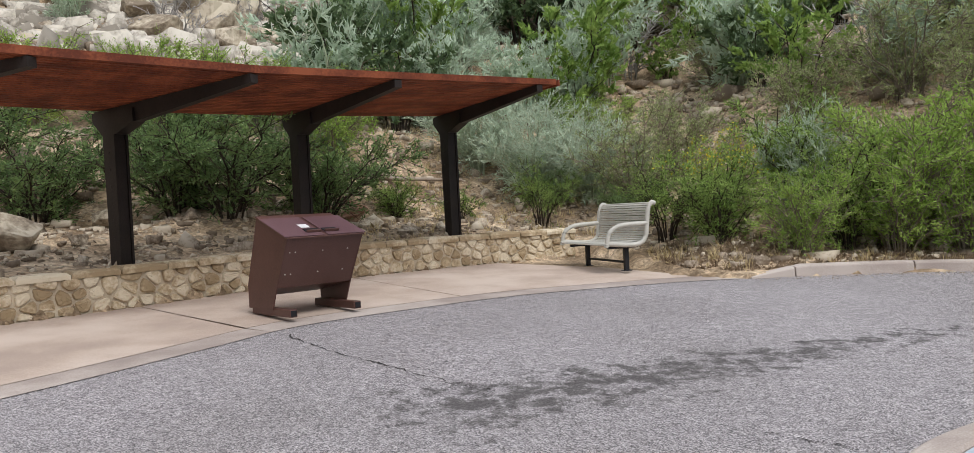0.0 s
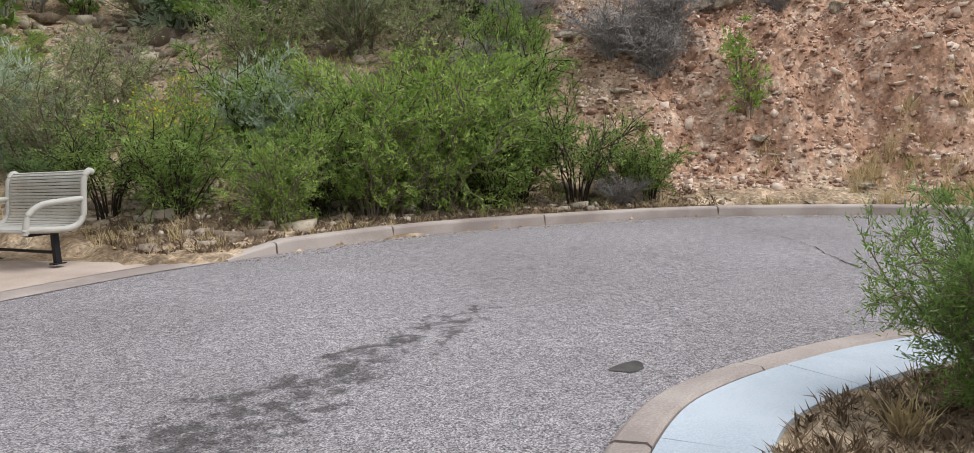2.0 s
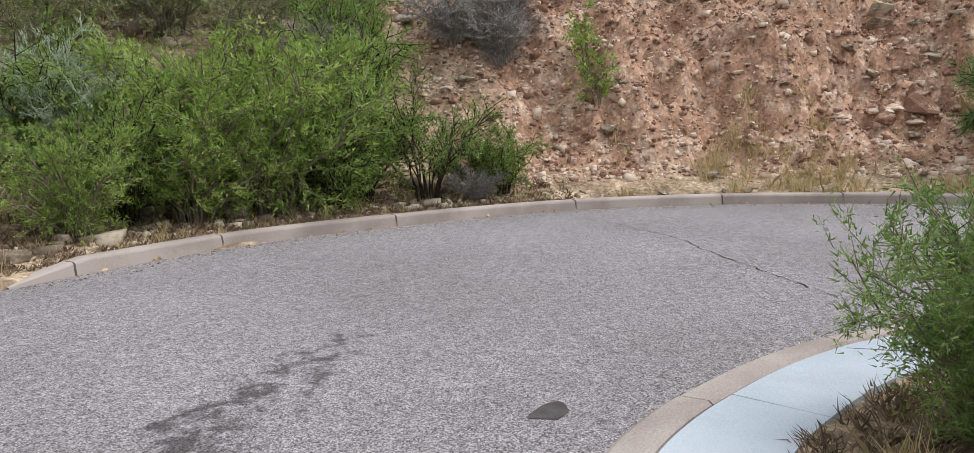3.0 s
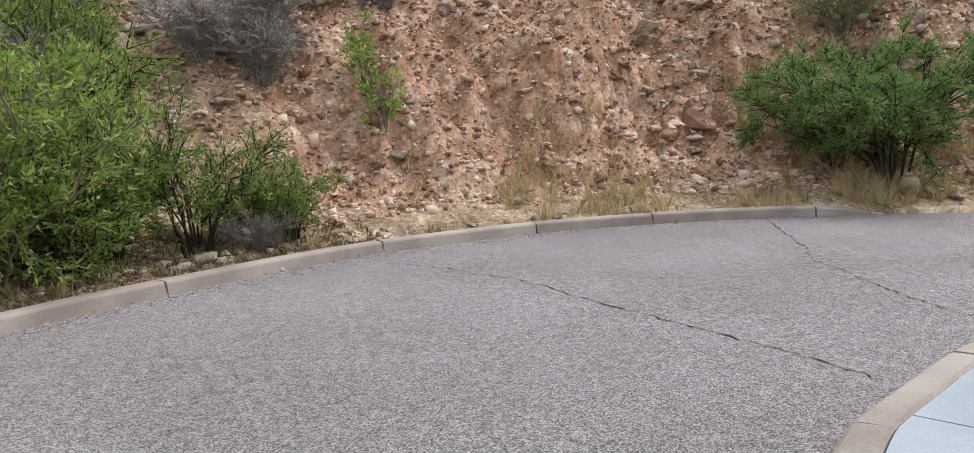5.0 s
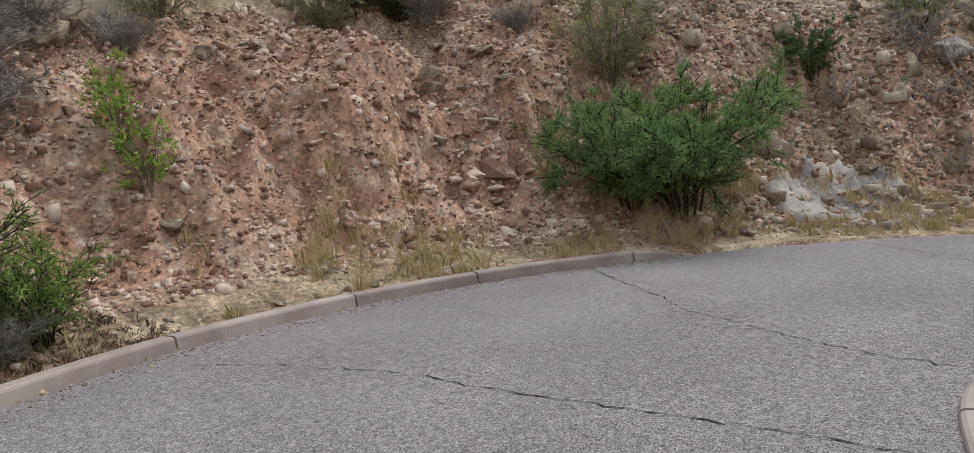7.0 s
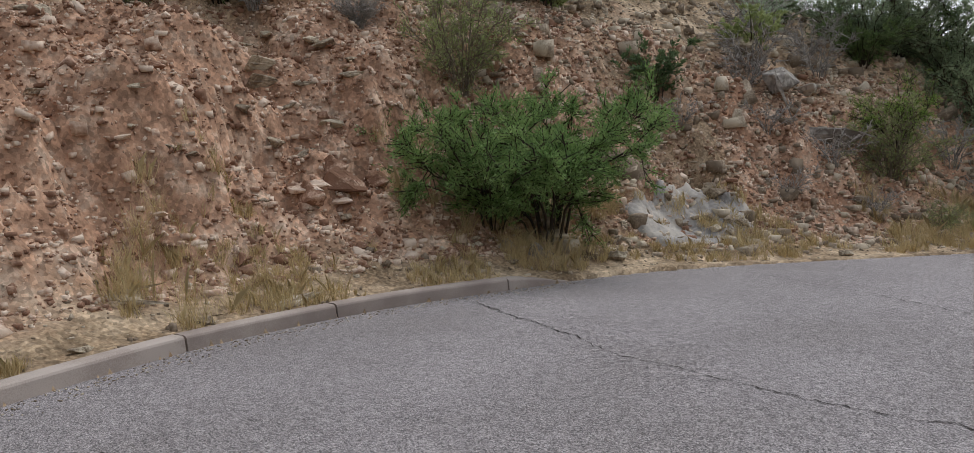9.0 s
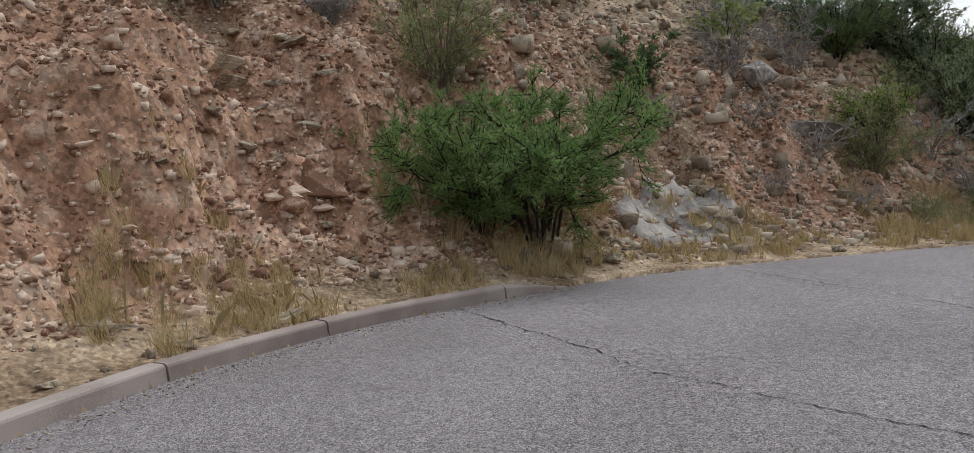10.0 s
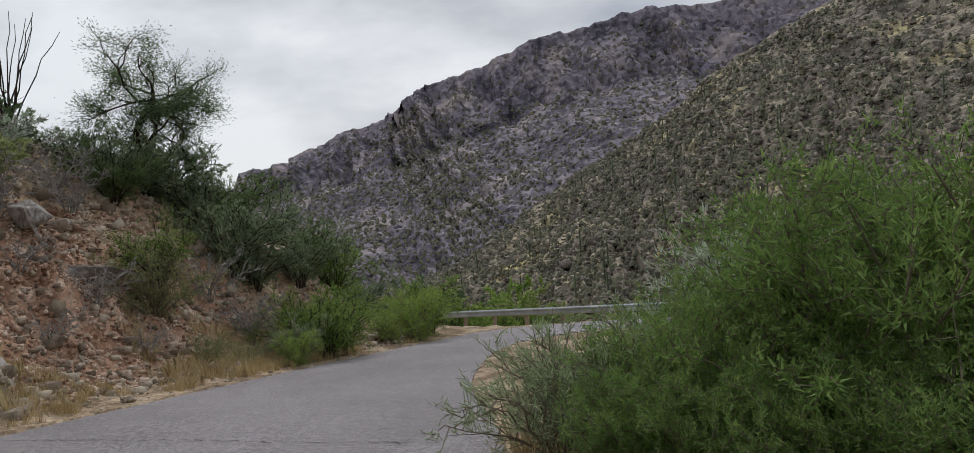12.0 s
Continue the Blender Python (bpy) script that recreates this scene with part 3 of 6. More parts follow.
# both lines lie under the kerbs a little
rme = strip(offset(road_l, 0.06), offset(road_r, -0.08), gz, M_ASPHALT, "road", cross=14)
tagged(put("road", rme), "worn pale grey chip asphalt road bending round", "road", kind="structure")

# sidewalk slabs on the wall side
WL = resample(WALL_FRONT, 0.1)


def nearest(line, p):
    return min(line, key=lambda q: (q - p).length)


pavement = tagged(new("pavement"), "tan concrete sidewalk with score joints along the stone wall", "pavement", kind="structure")
we = resample(WALK_EDGE, 0.1)
cuts = list(range(0, len(we) - 22, 24))
for a, b in zip(cuts, cuts[1:] + [len(we) - 1]):
    seg = we[a:b + 1]
    out_line = offset(seg, 0.36)
    V, F = [], []
    top = []
    for i in range(0, len(seg), 3):
        q = out_line[i]
        w = nearest(WL, q)
        if (w - q).length > 3.8:
            w = q + (w - q).normalized() * 3.8
        if q.x > 1.75:
            w = q + Vector((-0.25, 0.97)) * max(0.02, (2.75 - q.x) * 1.9)
        top.append((q, w))
    ln = [t[0] for t in top]
    rn = [t[1] for t in top]
    if len(ln) < 2:
        continue
    t0, t1 = (ln[1] - ln[0]).normalized() * 0.006, (ln[-1] - ln[-2]).normalized() * 0.006
    ln[0], rn[0], ln[-1], rn[-1] = ln[0] + t0, rn[0] + t0, ln[-1] - t1, rn[-1] - t1
    me = strip(rn, ln, gz, M_CONC_TAN, "slab", lift=0.008, cross=6)
    put("slab", me, pavement)
    me = strip(offset(seg, 0.355)[::3] + [offset(seg, 0.355)[-1]], seg[::3] + [seg[-1]], gz, M_CONC_PINK, "gutter_band", lift=0.006, cross=2)
    put("gutter_band", me, pavement)


def curb_run(name, line, joints, width, height, material, label, side=1, drop_end=0.0):
    """Kerb stones with a rounded nose; side 1 puts the body to the left of the line."""
    root = tagged(new(name), label, "kerb", kind="structure")
    prof = [(-0.01, -0.12), (0.0, height - 0.03), (0.008, height - 0.012), (0.03, height), (width - 0.02, height + 0.004), (width, height - 0.012), (width + 0.005, -0.12)]
    fine = resample(line, 0.12)
    if isinstance(joints, list):
        cuts = [0] + [min(range(len(fine)), key=lambda i: (fine[i] - Vector(q)).length) for q in joints] + [len(fine) - 1]
    else:
        per = max(2, round(joints / 0.12))
        cuts = list(range(0, len(fine) - 1, per)) + [len(fine) - 1]
    for a, b in zip(cuts, cuts[1:]):
        seg = fine[a:b + 1]
        if len(seg) < 2:
            continue
        seg = list(seg)
        d0, d1 = (seg[1] - seg[0]).normalized() * 0.011, (seg[-1] - seg[-2]).normalized() * 0.011
        seg[0], seg[-1] = seg[0] + d0, seg[-1] - d1
        V, F, n = [], [], len(prof)
        tilt = random.uniform(-0.006, 0.006)
        for i, p in enumerate(seg):
            t = (seg[min(i + 1, len(seg) - 1)] - seg[max(i - 1, 0)]).normalized()
            nrm = Vector((-t.y, t.x)) * side
            left = (len(fine) - 1 - (a + i)) * 0.12
            k = 1.0 if not drop_end else min(1.0, 0.12 + left / drop_end, 0.1 + (a + i) * 0.12 / 0.8)
            for o, h in prof:
                q = p + nrm * o
                V.append((q.x, q.y, gz(p.x, p.y) + (h * k if h > 0 else h) + (tilt if h > 0 else 0)))
        for i in range(len(seg) - 1):
            for j in range(n - 1):
                f = (i * n + j, (i + 1) * n + j, (i + 1) * n + j + 1, i * n + j + 1)
                F.append(f if side < 0 else f[::-1])
        F.append(tuple(range(n)))
        F.append(tuple(range((len(seg) - 1) * n, len(seg) * n))[::-1])
        put("kerb_stone", meshed("kerb_stone", V, F, material), root)
    return root


curb_run("kerb_outer", CURB, [(3.94, 10.57), (5.4, 10.75), (7.54, 10.44), (10.04, 9.53), (11.7, 8.24), (12.75, 6.95), (13.72, 4.9)], 0.17, 0.14, M_CONC_PINK, "pinkish concrete kerb with dark expansion joints", 1, 0.9)
curb_run("kerb_island", RIGHT, 1.5, 0.19, 0.055, M_CONC_PINK, "pinkish concrete kerb round the planted island", -1)
fine = [p for p in resample(RIGHT, 0.1) if p.x < 6 or p.y > 3.12]
isl = tagged(new("pavement_island"), "pale blue-grey concrete path behind the island kerb", "pavement", kind="structure")
for a in range(0, len(fine) - 2, 15):
    seg = fine[a:a + 16]
    lo, hi = offset(seg, -0.202), offset(seg, -0.66)
    d0, d1 = (seg[1] - seg[0]).normalized() * 0.005, (seg[-1] - seg[-2]).normalized() * 0.005
    for ln in (lo, hi):
        ln[0], ln[-1] = ln[0] + d0, ln[-1] - d1
    bm = bmesh.new()
    rows = [[bm.verts.new((q.x, q.y, gz(q.x, q.y) + h)) for q, h in ((a1, -0.05), (a1, 0.058), (b1, 0.066), (b1, -0.05))] for a1, b1 in zip(lo, hi)]
    for r0, r1 in zip(rows, rows[1:]):
        for k in range(3):
            bm.faces.new((r0[k], r1[k], r1[k + 1], r0[k + 1]))
    bm.faces.new(rows[0])
    bm.faces.new(rows[-1][::-1])
    bmesh.ops.recalc_face_normals(bm, faces=bm.faces[:])
    part("slab", bm, M_CONC_PALE, isl)


def crack(points, width, seed):
    rnd = random.Random(seed)
    line = resample(smooth(points, 10), 0.06)
    line = [p + Vector((rnd.gauss(0, 0.016), rnd.gauss(0, 0.016))) for p in line]
    ws = [width * 0.62 * max(0.2, rnd.uniform(-0.1, 1.0)) for _ in line]
    side = Vector((-(points[-1][1] - points[0][1]), points[-1][0] - points[0][0])).normalized()
    a = [p + side * w for p, w in zip(line, ws)]
    b = [p - side * w for p, w in zip(line, ws)]
    me = strip(a, b, gz, M_CRACK, "road_crack", lift=0.006)
    tagged(put("road_crack", me), "thin dark crack across the asphalt", "crack", kind="structure")


crack([(-1.6, 7.4), (-1.1, 6.75), (-0.65, 6.32), (0.0, 5.68), (0.25, 5.5)], 0.016, 1)
crack([(9.46, 9.46), (9.33, 8.68), (8.78, 7.45), (8.31, 6.88), (7.91, 6.39), (7.38, 5.66), (6.95, 5.08), (6.6, 4.7)], 0.016, 2)
crack([(13.4, 5.45), (12.6, 5.34), (11.06, 5.02), (10.36, 4.96), (9.88, 4.75), (9.1, 4.45), (8.5, 4.17), (7.97, 3.78)], 0.017, 3)
crack([(14.3, 1.5), (13.0, 1.35), (11.83, 1.24), (10.58, 1.21), (9.22, 1.07)], 0.018, 4)
crack([(1.56, 4.68), (1.84, 4.52), (2.07, 4.33)], 0.009, 5)
crack([(13.6, -2.4), (12.6, -2.6), (11.4, -2.5)], 0.016, 6)
patch = [Vector((3.9 + 0.115 * (1 + 0.25 * math.sin(3 * a)) * math.cos(a), 5.48 + 0.09 * (1 + 0.2 * math.sin(2 * a + 1)) * math.sin(a))) for a in np.linspace(0, 2 * np.pi, 24, endpoint=False)]
me = meshed("oil_spot", [(p.x, p.y, gz(p.x, p.y) + 0.004) for p in patch], [tuple(range(24))], M_OIL)
tagged(put("oil_spot", me), "dark round oil spot on the asphalt", "stain", kind="structure")

# ================= stone wall =================
WALL_H, WALL_T = 0.46, 0.36


def wall_frame(line):
    run = [0.0]
    for a, b in zip(line, line[1:]):
        run.append(run[-1] + (b - a).length)
    return np.array(run), np.array([p[:] for p in line])


WRUN, WPTS = wall_frame(WL)


def wall_at(u, depth, h):
    """A point u along the wall's front, depth behind it, h above the walk."""
    x, y = np.interp(u, WRUN, WPTS[:, 0]), np.interp(u, WRUN, WPTS[:, 1])
    x2, y2 = np.interp(u + 0.1, WRUN, WPTS[:, 0]), np.interp(u + 0.1, WRUN, WPTS[:, 1])
    t = Vector((x2 - x, y2 - y, 0)).normalized() if u + 0.1 < WRUN[-1] else Vector((0.83, 0.56, 0))
    n = Vector((-t.y, t.x, 0))
    return Vector((x, y, gz(x, y) + h)) + n * depth


def stone_wall():
    root = tagged(new("stone_wall"), "low rubble wall of tan sandstone with mortar joints", "wall", kind="structure")
    end = WRUN[-1] - 0.12
    us = np.arange(0.0, end, 0.25)
    V, F = [], []
    for u in us:
        V += [wall_at(u, d, h) for d, h in ((0.03, -0.1), (0.03, WALL_H - 0.035), (WALL_T, WALL_H - 0.035), (WALL_T, -0.1))]
    for i in range(len(us) - 1):
        for k in range(3):
            F.append((i * 4 + k, i * 4 + k + 1, i * 4 + 5 + k, i * 4 + 4 + k))
    n = len(us) - 1
    F.append((n * 4, n * 4 + 1, n * 4 + 2, n * 4 + 3))
    put("core", meshed("core", V, F, M_MORTAR), root)
    rnd = random.Random(5)

    def stone(corners, place, proud):
        """A piece from an outline in the wall's (u, h), with a chamfered, uneven front."""
        c = Vector((sum(p[0] for p in corners) / len(corners), sum(p[1] for p in corners) / len(corners)))
        V, n = [], len(corners)
        rings = ((0.97, -0.03), (0.965, proud * 0.4), (0.84, proud), (0.4, proud * rnd.uniform(0.95, 1.2)))
        for k, dep in rings:
            for p in corners:
                q = c + (Vector(p) - c) * k
                V.append(place(q.x, q.y, dep + (rnd.uniform(-0.006, 0.006) if dep > 0 else 0)))
        F = []
        for r in range(len(rings) - 1):
            for i in range(n):
                F.append((r * n + i, r * n + (i + 1) % n, (r + 1) * n + (i + 1) % n, (r + 1) * n + i))
        F.append(tuple(range((len(rings) - 1) * n, len(rings) * n)))
        put("stone", meshed("stone", V, F, M_STONE), root)

    # irregular rubble: each stone keeps the ground nearest to its own heart
    start, hearts = 1.6, []
    tries = 0
    while tries < 9000:
        tries += 1
        p = Vector((rnd.uniform(start, end), rnd.uniform(0.02, 0.39)))
        if all(abs(p.x - q.x) > 0.4 or math.hypot((p.x - q.x) * 0.72, (p.y - q.y) * 1.15) > 0.115 for q in hearts[-4000:]):
            hearts.append(p)
    for p in hearts:
        cell = [Vector(c) for c in ((max(start, p.x - 0.4), 0.004), (min(end, p.x + 0.4), 0.004), (min(end, p.x + 0.4), 0.405), (max(start, p.x - 0.4), 0.405))]
        for q in hearts:
            if q is p or abs(q.x - p.x) > 0.8:
                continue
            mid, nrm = (p + q) / 2, q - p
            kept = []
            for a, b in zip(cell, cell[1:] + cell[:1]):
                fa, fb = (a - mid).dot(nrm), (b - mid).dot(nrm)
                if fa <= 0:
                    kept.append(a)
                if fa * fb < 0:
                    kept.append(a + (b - a) * (fa / (fa - fb)))
            cell = kept
        if len(cell) < 3:
            continue
        # corners cut off once, so that the stones are blunt
        out = []
        for i, c in enumerate(cell):
            a, b = cell[i - 1], cell[(i + 1) % len(cell)]
            out += [c + (a - c) * 0.2, c + (b - c) * 0.2]
        k = 1 - 0.012 / 0.1
        stone([p + (c - p) * k for c in out], lambda u, h, dep: wall_at(u, 0.03 - dep, h), rnd.uniform(0.012, 0.04))
    # cap stones
    u = start
    while u < end - 0.15:
        w = min(rnd.uniform(0.28, 0.6), end - u)
        o = [(u, -0.015 + rnd.uniform(-0.02, 0.01)), (u + w / 2, -0.03 + rnd.uniform(-0.02, 0.02)), (u + w, -0.015), (u + w + rnd.uniform(-0.03, 0.0), WALL_T / 2),
             (u + w, WALL_T), (u + w / 2, WALL_T + rnd.uniform(-0.02, 0.02)), (u, WALL_T), (u + rnd.uniform(0, 0.03), WALL_T / 2)]
        stone(o, lambda a, d, dep: wall_at(a, d, WALL_H - 0.045 + dep), rnd.uniform(0.04, 0.055))
        u += w


# ================= shade roof =================
def shade_roof():
    root = tagged(new("shade_canopy"), "dark steel cantilever posts carrying a rust-brown slatted shade roof", "canopy")
    posts = [Vector((-5.7, 7.5)), Vector((-4.03, 9.40)), Vector((-2.38, 11.1)), Vector((-0.53, 12.88))]
    tips = [Vector((-3.5, 7.0, 2.86)), Vector((-2.08, 8.40, 2.86)), Vector((-0.80, 9.57, 2.91)), Vector((0.86, 11.21, 3.0))]
    ends = []
    for p, tip in zip(posts, tips):
        d = (tip.to_2d() - p).normalized()
        z0, ztop = gz(p.x, p.y), tip.z - 0.14
        turn = math.degrees(math.atan2(d.y, d.x))
        m = pose(p.x, p.y, 0, 0, 0, turn)
        L = (tip.to_2d() - p).length
        # post: two channels with a web between, wider at the head
        for s in (-1, 1):
            part("post_channel", extrude([(-0.085, z0 + 0.2), (0.085, z0 + 0.2), (0.10, ztop - 0.28), (-0.10, ztop - 0.28)], 0.03), M_STEEL, root, m=m @ pose(0, s * 0.075, 0))
        part("post_web", extrude([(-0.07, z0 + 0.2), (0.07, z0 + 0.2), (0.085, ztop - 0.28), (-0.085, ztop - 0.28)], 0.118), M_STEEL, root, m=m)
        part("gusset", extrude([(-0.125, ztop - 0.28), (0.125, ztop - 0.28), (0.42, ztop - 0.17), (0.42, ztop - 0.02), (-0.28, ztop - 0.02), (-0.28, ztop - 0.12)], 0.16), M_STEEL, root, m=m)
        part("beam", extrude([(0.42, ztop - 0.17), (L, tip.z - 0.10), (L, tip.z - 0.012), (-0.28, ztop), (-0.28, ztop - 0.019), (0.42, ztop - 0.019)], 0.10), M_STEEL, root, m=m)
        for k in range(9):
            zz = z0 + 0.75 + k * 0.19
            if zz < ztop - 0.35:
                part("bolt", boxed((-0.012, -0.098, zz), (0.012, -0.09, zz + 0.024), 0.003), M_STEEL, root, m=m)
        back = p - d * 0.22
        ends.append((Vector((back.x, back.y, ztop + 0.01)), Vector((tip.x, tip.y, tip.z)) + Vector((d.x, d.y, 0)) * 0.05))
    last = ends[-1]
    along = (ends[-1][1] - ends[-2][1]).normalized()
    ends.append((last[0] + along * 0.12, last[1] + along * 0.32))
    first = ends[0]
    ends.insert(0, (first[0] - Vector((0.68, 0.73, 0)) * 2.0, first[1] - Vector((0.68, 0.73, 0)) * 2.0))
    n = 26
    for (a0, b0), (a1, b1) in zip(ends, ends[1:]):
        for i in range(n):
            f0, f1 = i / n, (i + 0.62) / n
            c = [a0.lerp(b0, f0), a0.lerp(b0, f1), a1.lerp(b1, f1), a1.lerp(b1, f0)]
            h = 0.055 if i < n - 1 else 0.075
            lift = Vector((0, 0, h))
            V = c + [q + lift for q in c]
            me = meshed("slat", V, [(0, 1, 2, 3), (7, 6, 5, 4), (0, 4, 5, 1), (1, 5, 6, 2), (2, 6, 7, 3), (3, 7, 4, 0)], M_RUST)
            put("slat", me, root)
    a, b = ends[-1]
    d = (b - a).normalized()
    s = along
    q = [a, b, b + s * 0.03, a + s * 0.03]
    V = [p + Vector((0, 0, -0.02)) for p in q] + [p + Vector((0, 0, 0.06)) for p in q]
    put("end_trim", meshed("end_trim", V, [(3, 2, 1, 0), (4, 5, 6, 7), (0, 1, 5, 4), (1, 2, 6, 5), (2, 3, 7, 6), (3, 0, 4, 7)], M_RUST), root)


# ================= bench =================
def bench():
    root = tagged(new("bench"), "beige metal slatted park bench on black legs beside the stone wall", "bench")
    L = 1.46
    # side outline of the seat sheet: front lip, seat, curve, back, top roll
    prof = smooth([(-0.32, 0.33), (-0.29, 0.375), (-0.1, 0.355), (0.08, 0.345), (0.2, 0.37), (0.27, 0.46), (0.295, 0.64), (0.32, 0.81), (0.37, 0.885), (0.42, 0.875)], 5)
    rod = resample([p for p in prof], 0.034)
    for p, a, b in zip(rod[1:-1], rod, rod[2:]):
        lie = math.degrees(math.atan2(b.y - a.y, b.x - a.x))
        part("slat", boxed((-L / 2, -0.0135, -0.006), (L / 2, 0.0135, 0.006), 0.004), M_BENCH, root, m=pose(0, p.x, p.y, lie, 0, 0))
    for s in (-1, 1):
        x = s * L / 2
        V, F = tube_arrays([[(x, p.x, p.y) for p in prof]], [0.032], 8)
        put("side_frame", raw("side_frame", V, F, M_BENCH, True), root)
        arm = smooth([(0.30, 0.62), (0.1, 0.615), (-0.12, 0.60), (-0.25, 0.53), (-0.295, 0.42), (-0.30, 0.34)], 6)
        V, F = tube_arrays([[(x, p.x, p.y) for p in arm]], [0.031], 8)
        put("armrest", raw("armrest", V, F, M_BENCH, True), root)
        xl = s * (L / 2 - 0.13)
        part("leg", boxed((xl - 0.03, 0.0, 0.0), (xl + 0.03, 0.06, 0.35), 0.006), M_BLACK, root, "black steel leg")
        part("foot_plate", boxed((xl - 0.055, -0.03, 0.0), (xl + 0.055, 0.09, 0.012), 0.003), M_BLACK, root)
        part("seat_bracket", boxed((xl - 0.025, -0.24, 0.30), (xl + 0.025, 0.2, 0.335), 0.006), M_BLACK, root)
    part("stretcher", boxed((-L / 2 + 0.22, 0.015, 0.1), (L / 2 - 0.22, 0.045, 0.13), 0.004), M_BLACK, root)
    c = Vector((1.65, 11.72))
    root.matrix_basis = pose(c.x, c.y, gz(c.x, c.y) + 0.009, 0, 0, -70)


# ================= refuse bin =================
def refuse_bin():
    root = tagged(new("refuse_bin"), "brown steel bear-proof double bin standing on skids on the sidewalk", "bin")
    W = 0.84
    side = [(0.0, 0.06), (0.0, 0.29), (0.27, 0.97), (0.87, 0.755), (0.60, 0.27), (0.5, 0.06)]
    body = [(0.004, 0.16), (0.004, 0.29), (0.27, 0.965), (0.865, 0.75), (0.595, 0.275), (0.2, 0.20)]
    part("body", extrude(body, W - 0.02), M_BIN, root)
    for s in (-1, 1):
        part("side_panel", extrude(side, 0.012), M_BIN, root, m=pose(0, s * (W / 2 - 0.004), 0))
        part("skid", boxed((0.02, s * (W / 2 - 0.06) - 0.04, 0.0), (0.80, s * (W / 2 - 0.06) + 0.04, 0.075), 0.006), M_BIN, root, "brown tube skid")
        # a black plate stands for the shade inside the tube
        part("skid_end", boxed((0.801, s * (W / 2 - 0.06) - 0.03, 0.01), (0.806, s * (W / 2 - 0.06) + 0.03, 0.065)), M_BLACK, root, "black plate standing for the shaded hollow of the tube")
    slope = math.degrees(math.atan2(0.97 - 0.755, 0.60))
    top = pose(0.27, 0, 0.97, 0, slope, 0)
    part("hood", boxed((-0.015, -W / 2 - 0.012, -0.004), (0.65, W / 2 + 0.012, 0.010), 0.004), M_BIN, root, m=top)
    for s in (-1, 1):
        lid = part("lid", boxed((0.10, s * 0.235 - 0.215, 0.012), (0.64, s * 0.235 + 0.215, 0.022), 0.005), M_BIN_TOP, root, "lighter brown sloping lid", m=top)
        hd = part("handle", boxed((0.48, s * 0.10 - 0.08, 0.024), (0.56, s * 0.10 + 0.08, 0.034), 0.004), M_BLACK, lid, "black recessed latch")
        part("latch_lip", boxed((0.56, s * 0.10 - 0.08, 0.024), (0.575, s * 0.10 + 0.08, 0.05), 0.004), M_BIN, lid)
    part("label_plate", boxed((0.33, -0.16, 0.023), (0.43, -0.06, 0.0245)), M_WHITE, root, "small white label", m=top)
    for y in (-0.36, -0.3, 0.0, 0.28):
        for k in range(2):
            part("rivet", boxed((0.0, y - 0.006, 0.0), (0.006, y + 0.006, 0.012), 0.002), M_BENCH, root, m=pose(0.667 + 0.12 * k, 0, 0.40 + 0.213 * k))
    o, d = Vector((-2.30, 8.50)), Vector((0.70, -0.714))
    w = Vector((0.714, 0.70))
    c = o + w * (W / 2)
    root.matrix_basis = pose(c.x, c.y, gz(c.x, c.y) + 0.009, 0, 0, math.degrees(math.atan2(d.y, d.x)))


# ================= guard rail =================
def guard_rail():
    root = tagged(new("guard_rail"), "galvanised steel W-beam guard rail along the far bend", "guard rail")
    line = resample(smooth([(27.0, -29.5), (22.5, -27.6), (17.0, -25.9), (11.0, -25.2), (4.0, -26.0)]), 1.0)
    prof = [(0.0, 0.42), (0.05, 0.47), (0.05, 0.51), (0.0, 0.55), (0.0, 0.60), (0.05, 0.64), (0.05, 0.68), (0.0, 0.73)]
    V, F = [], []
    for i, p in enumerate(line):
        t = (line[min(i + 1, len(line) - 1)] - line[max(i - 1, 0)]).normalized()
        n = Vector((t.y, -t.x))
        z = gz(p.x, p.y) - 0.15
        for o, h in prof:
            V.append((p.x + n.x * o, p.y + n.y * o, z + h))
        for o, h in reversed(prof):
            V.append((p.x + n.x * (o - 0.006), p.y + n.y * (o - 0.006), z + h))
    k = 2 * len(prof)
    for i in range(len(line) - 1):
        for j in range(k):
            F.append((i * k + j, (i + 1) * k + j, (i + 1) * k + (j + 1) % k, i * k + (j + 1) % k))
    put("beam", meshed("beam", V, F, M_GALV), root)
    for p in line[::2]:
        z = gz(p.x, p.y)
        zl = min(z, tz(p.x, p.y - 0.2))
        part("post", boxed((p.x - 0.07, p.y - 0.28, zl - 0.3), (p.x + 0.07, p.y - 0.10, z + 0.55), 0.01), M_WOOD, root)


# ================= rocks and stones =================
M_WASH = mat("bleached_bedrock", ["85817f", "a5a09c", "bdb6ae"], 1.2, 0.95, 0.8, 14, spec=0.1)


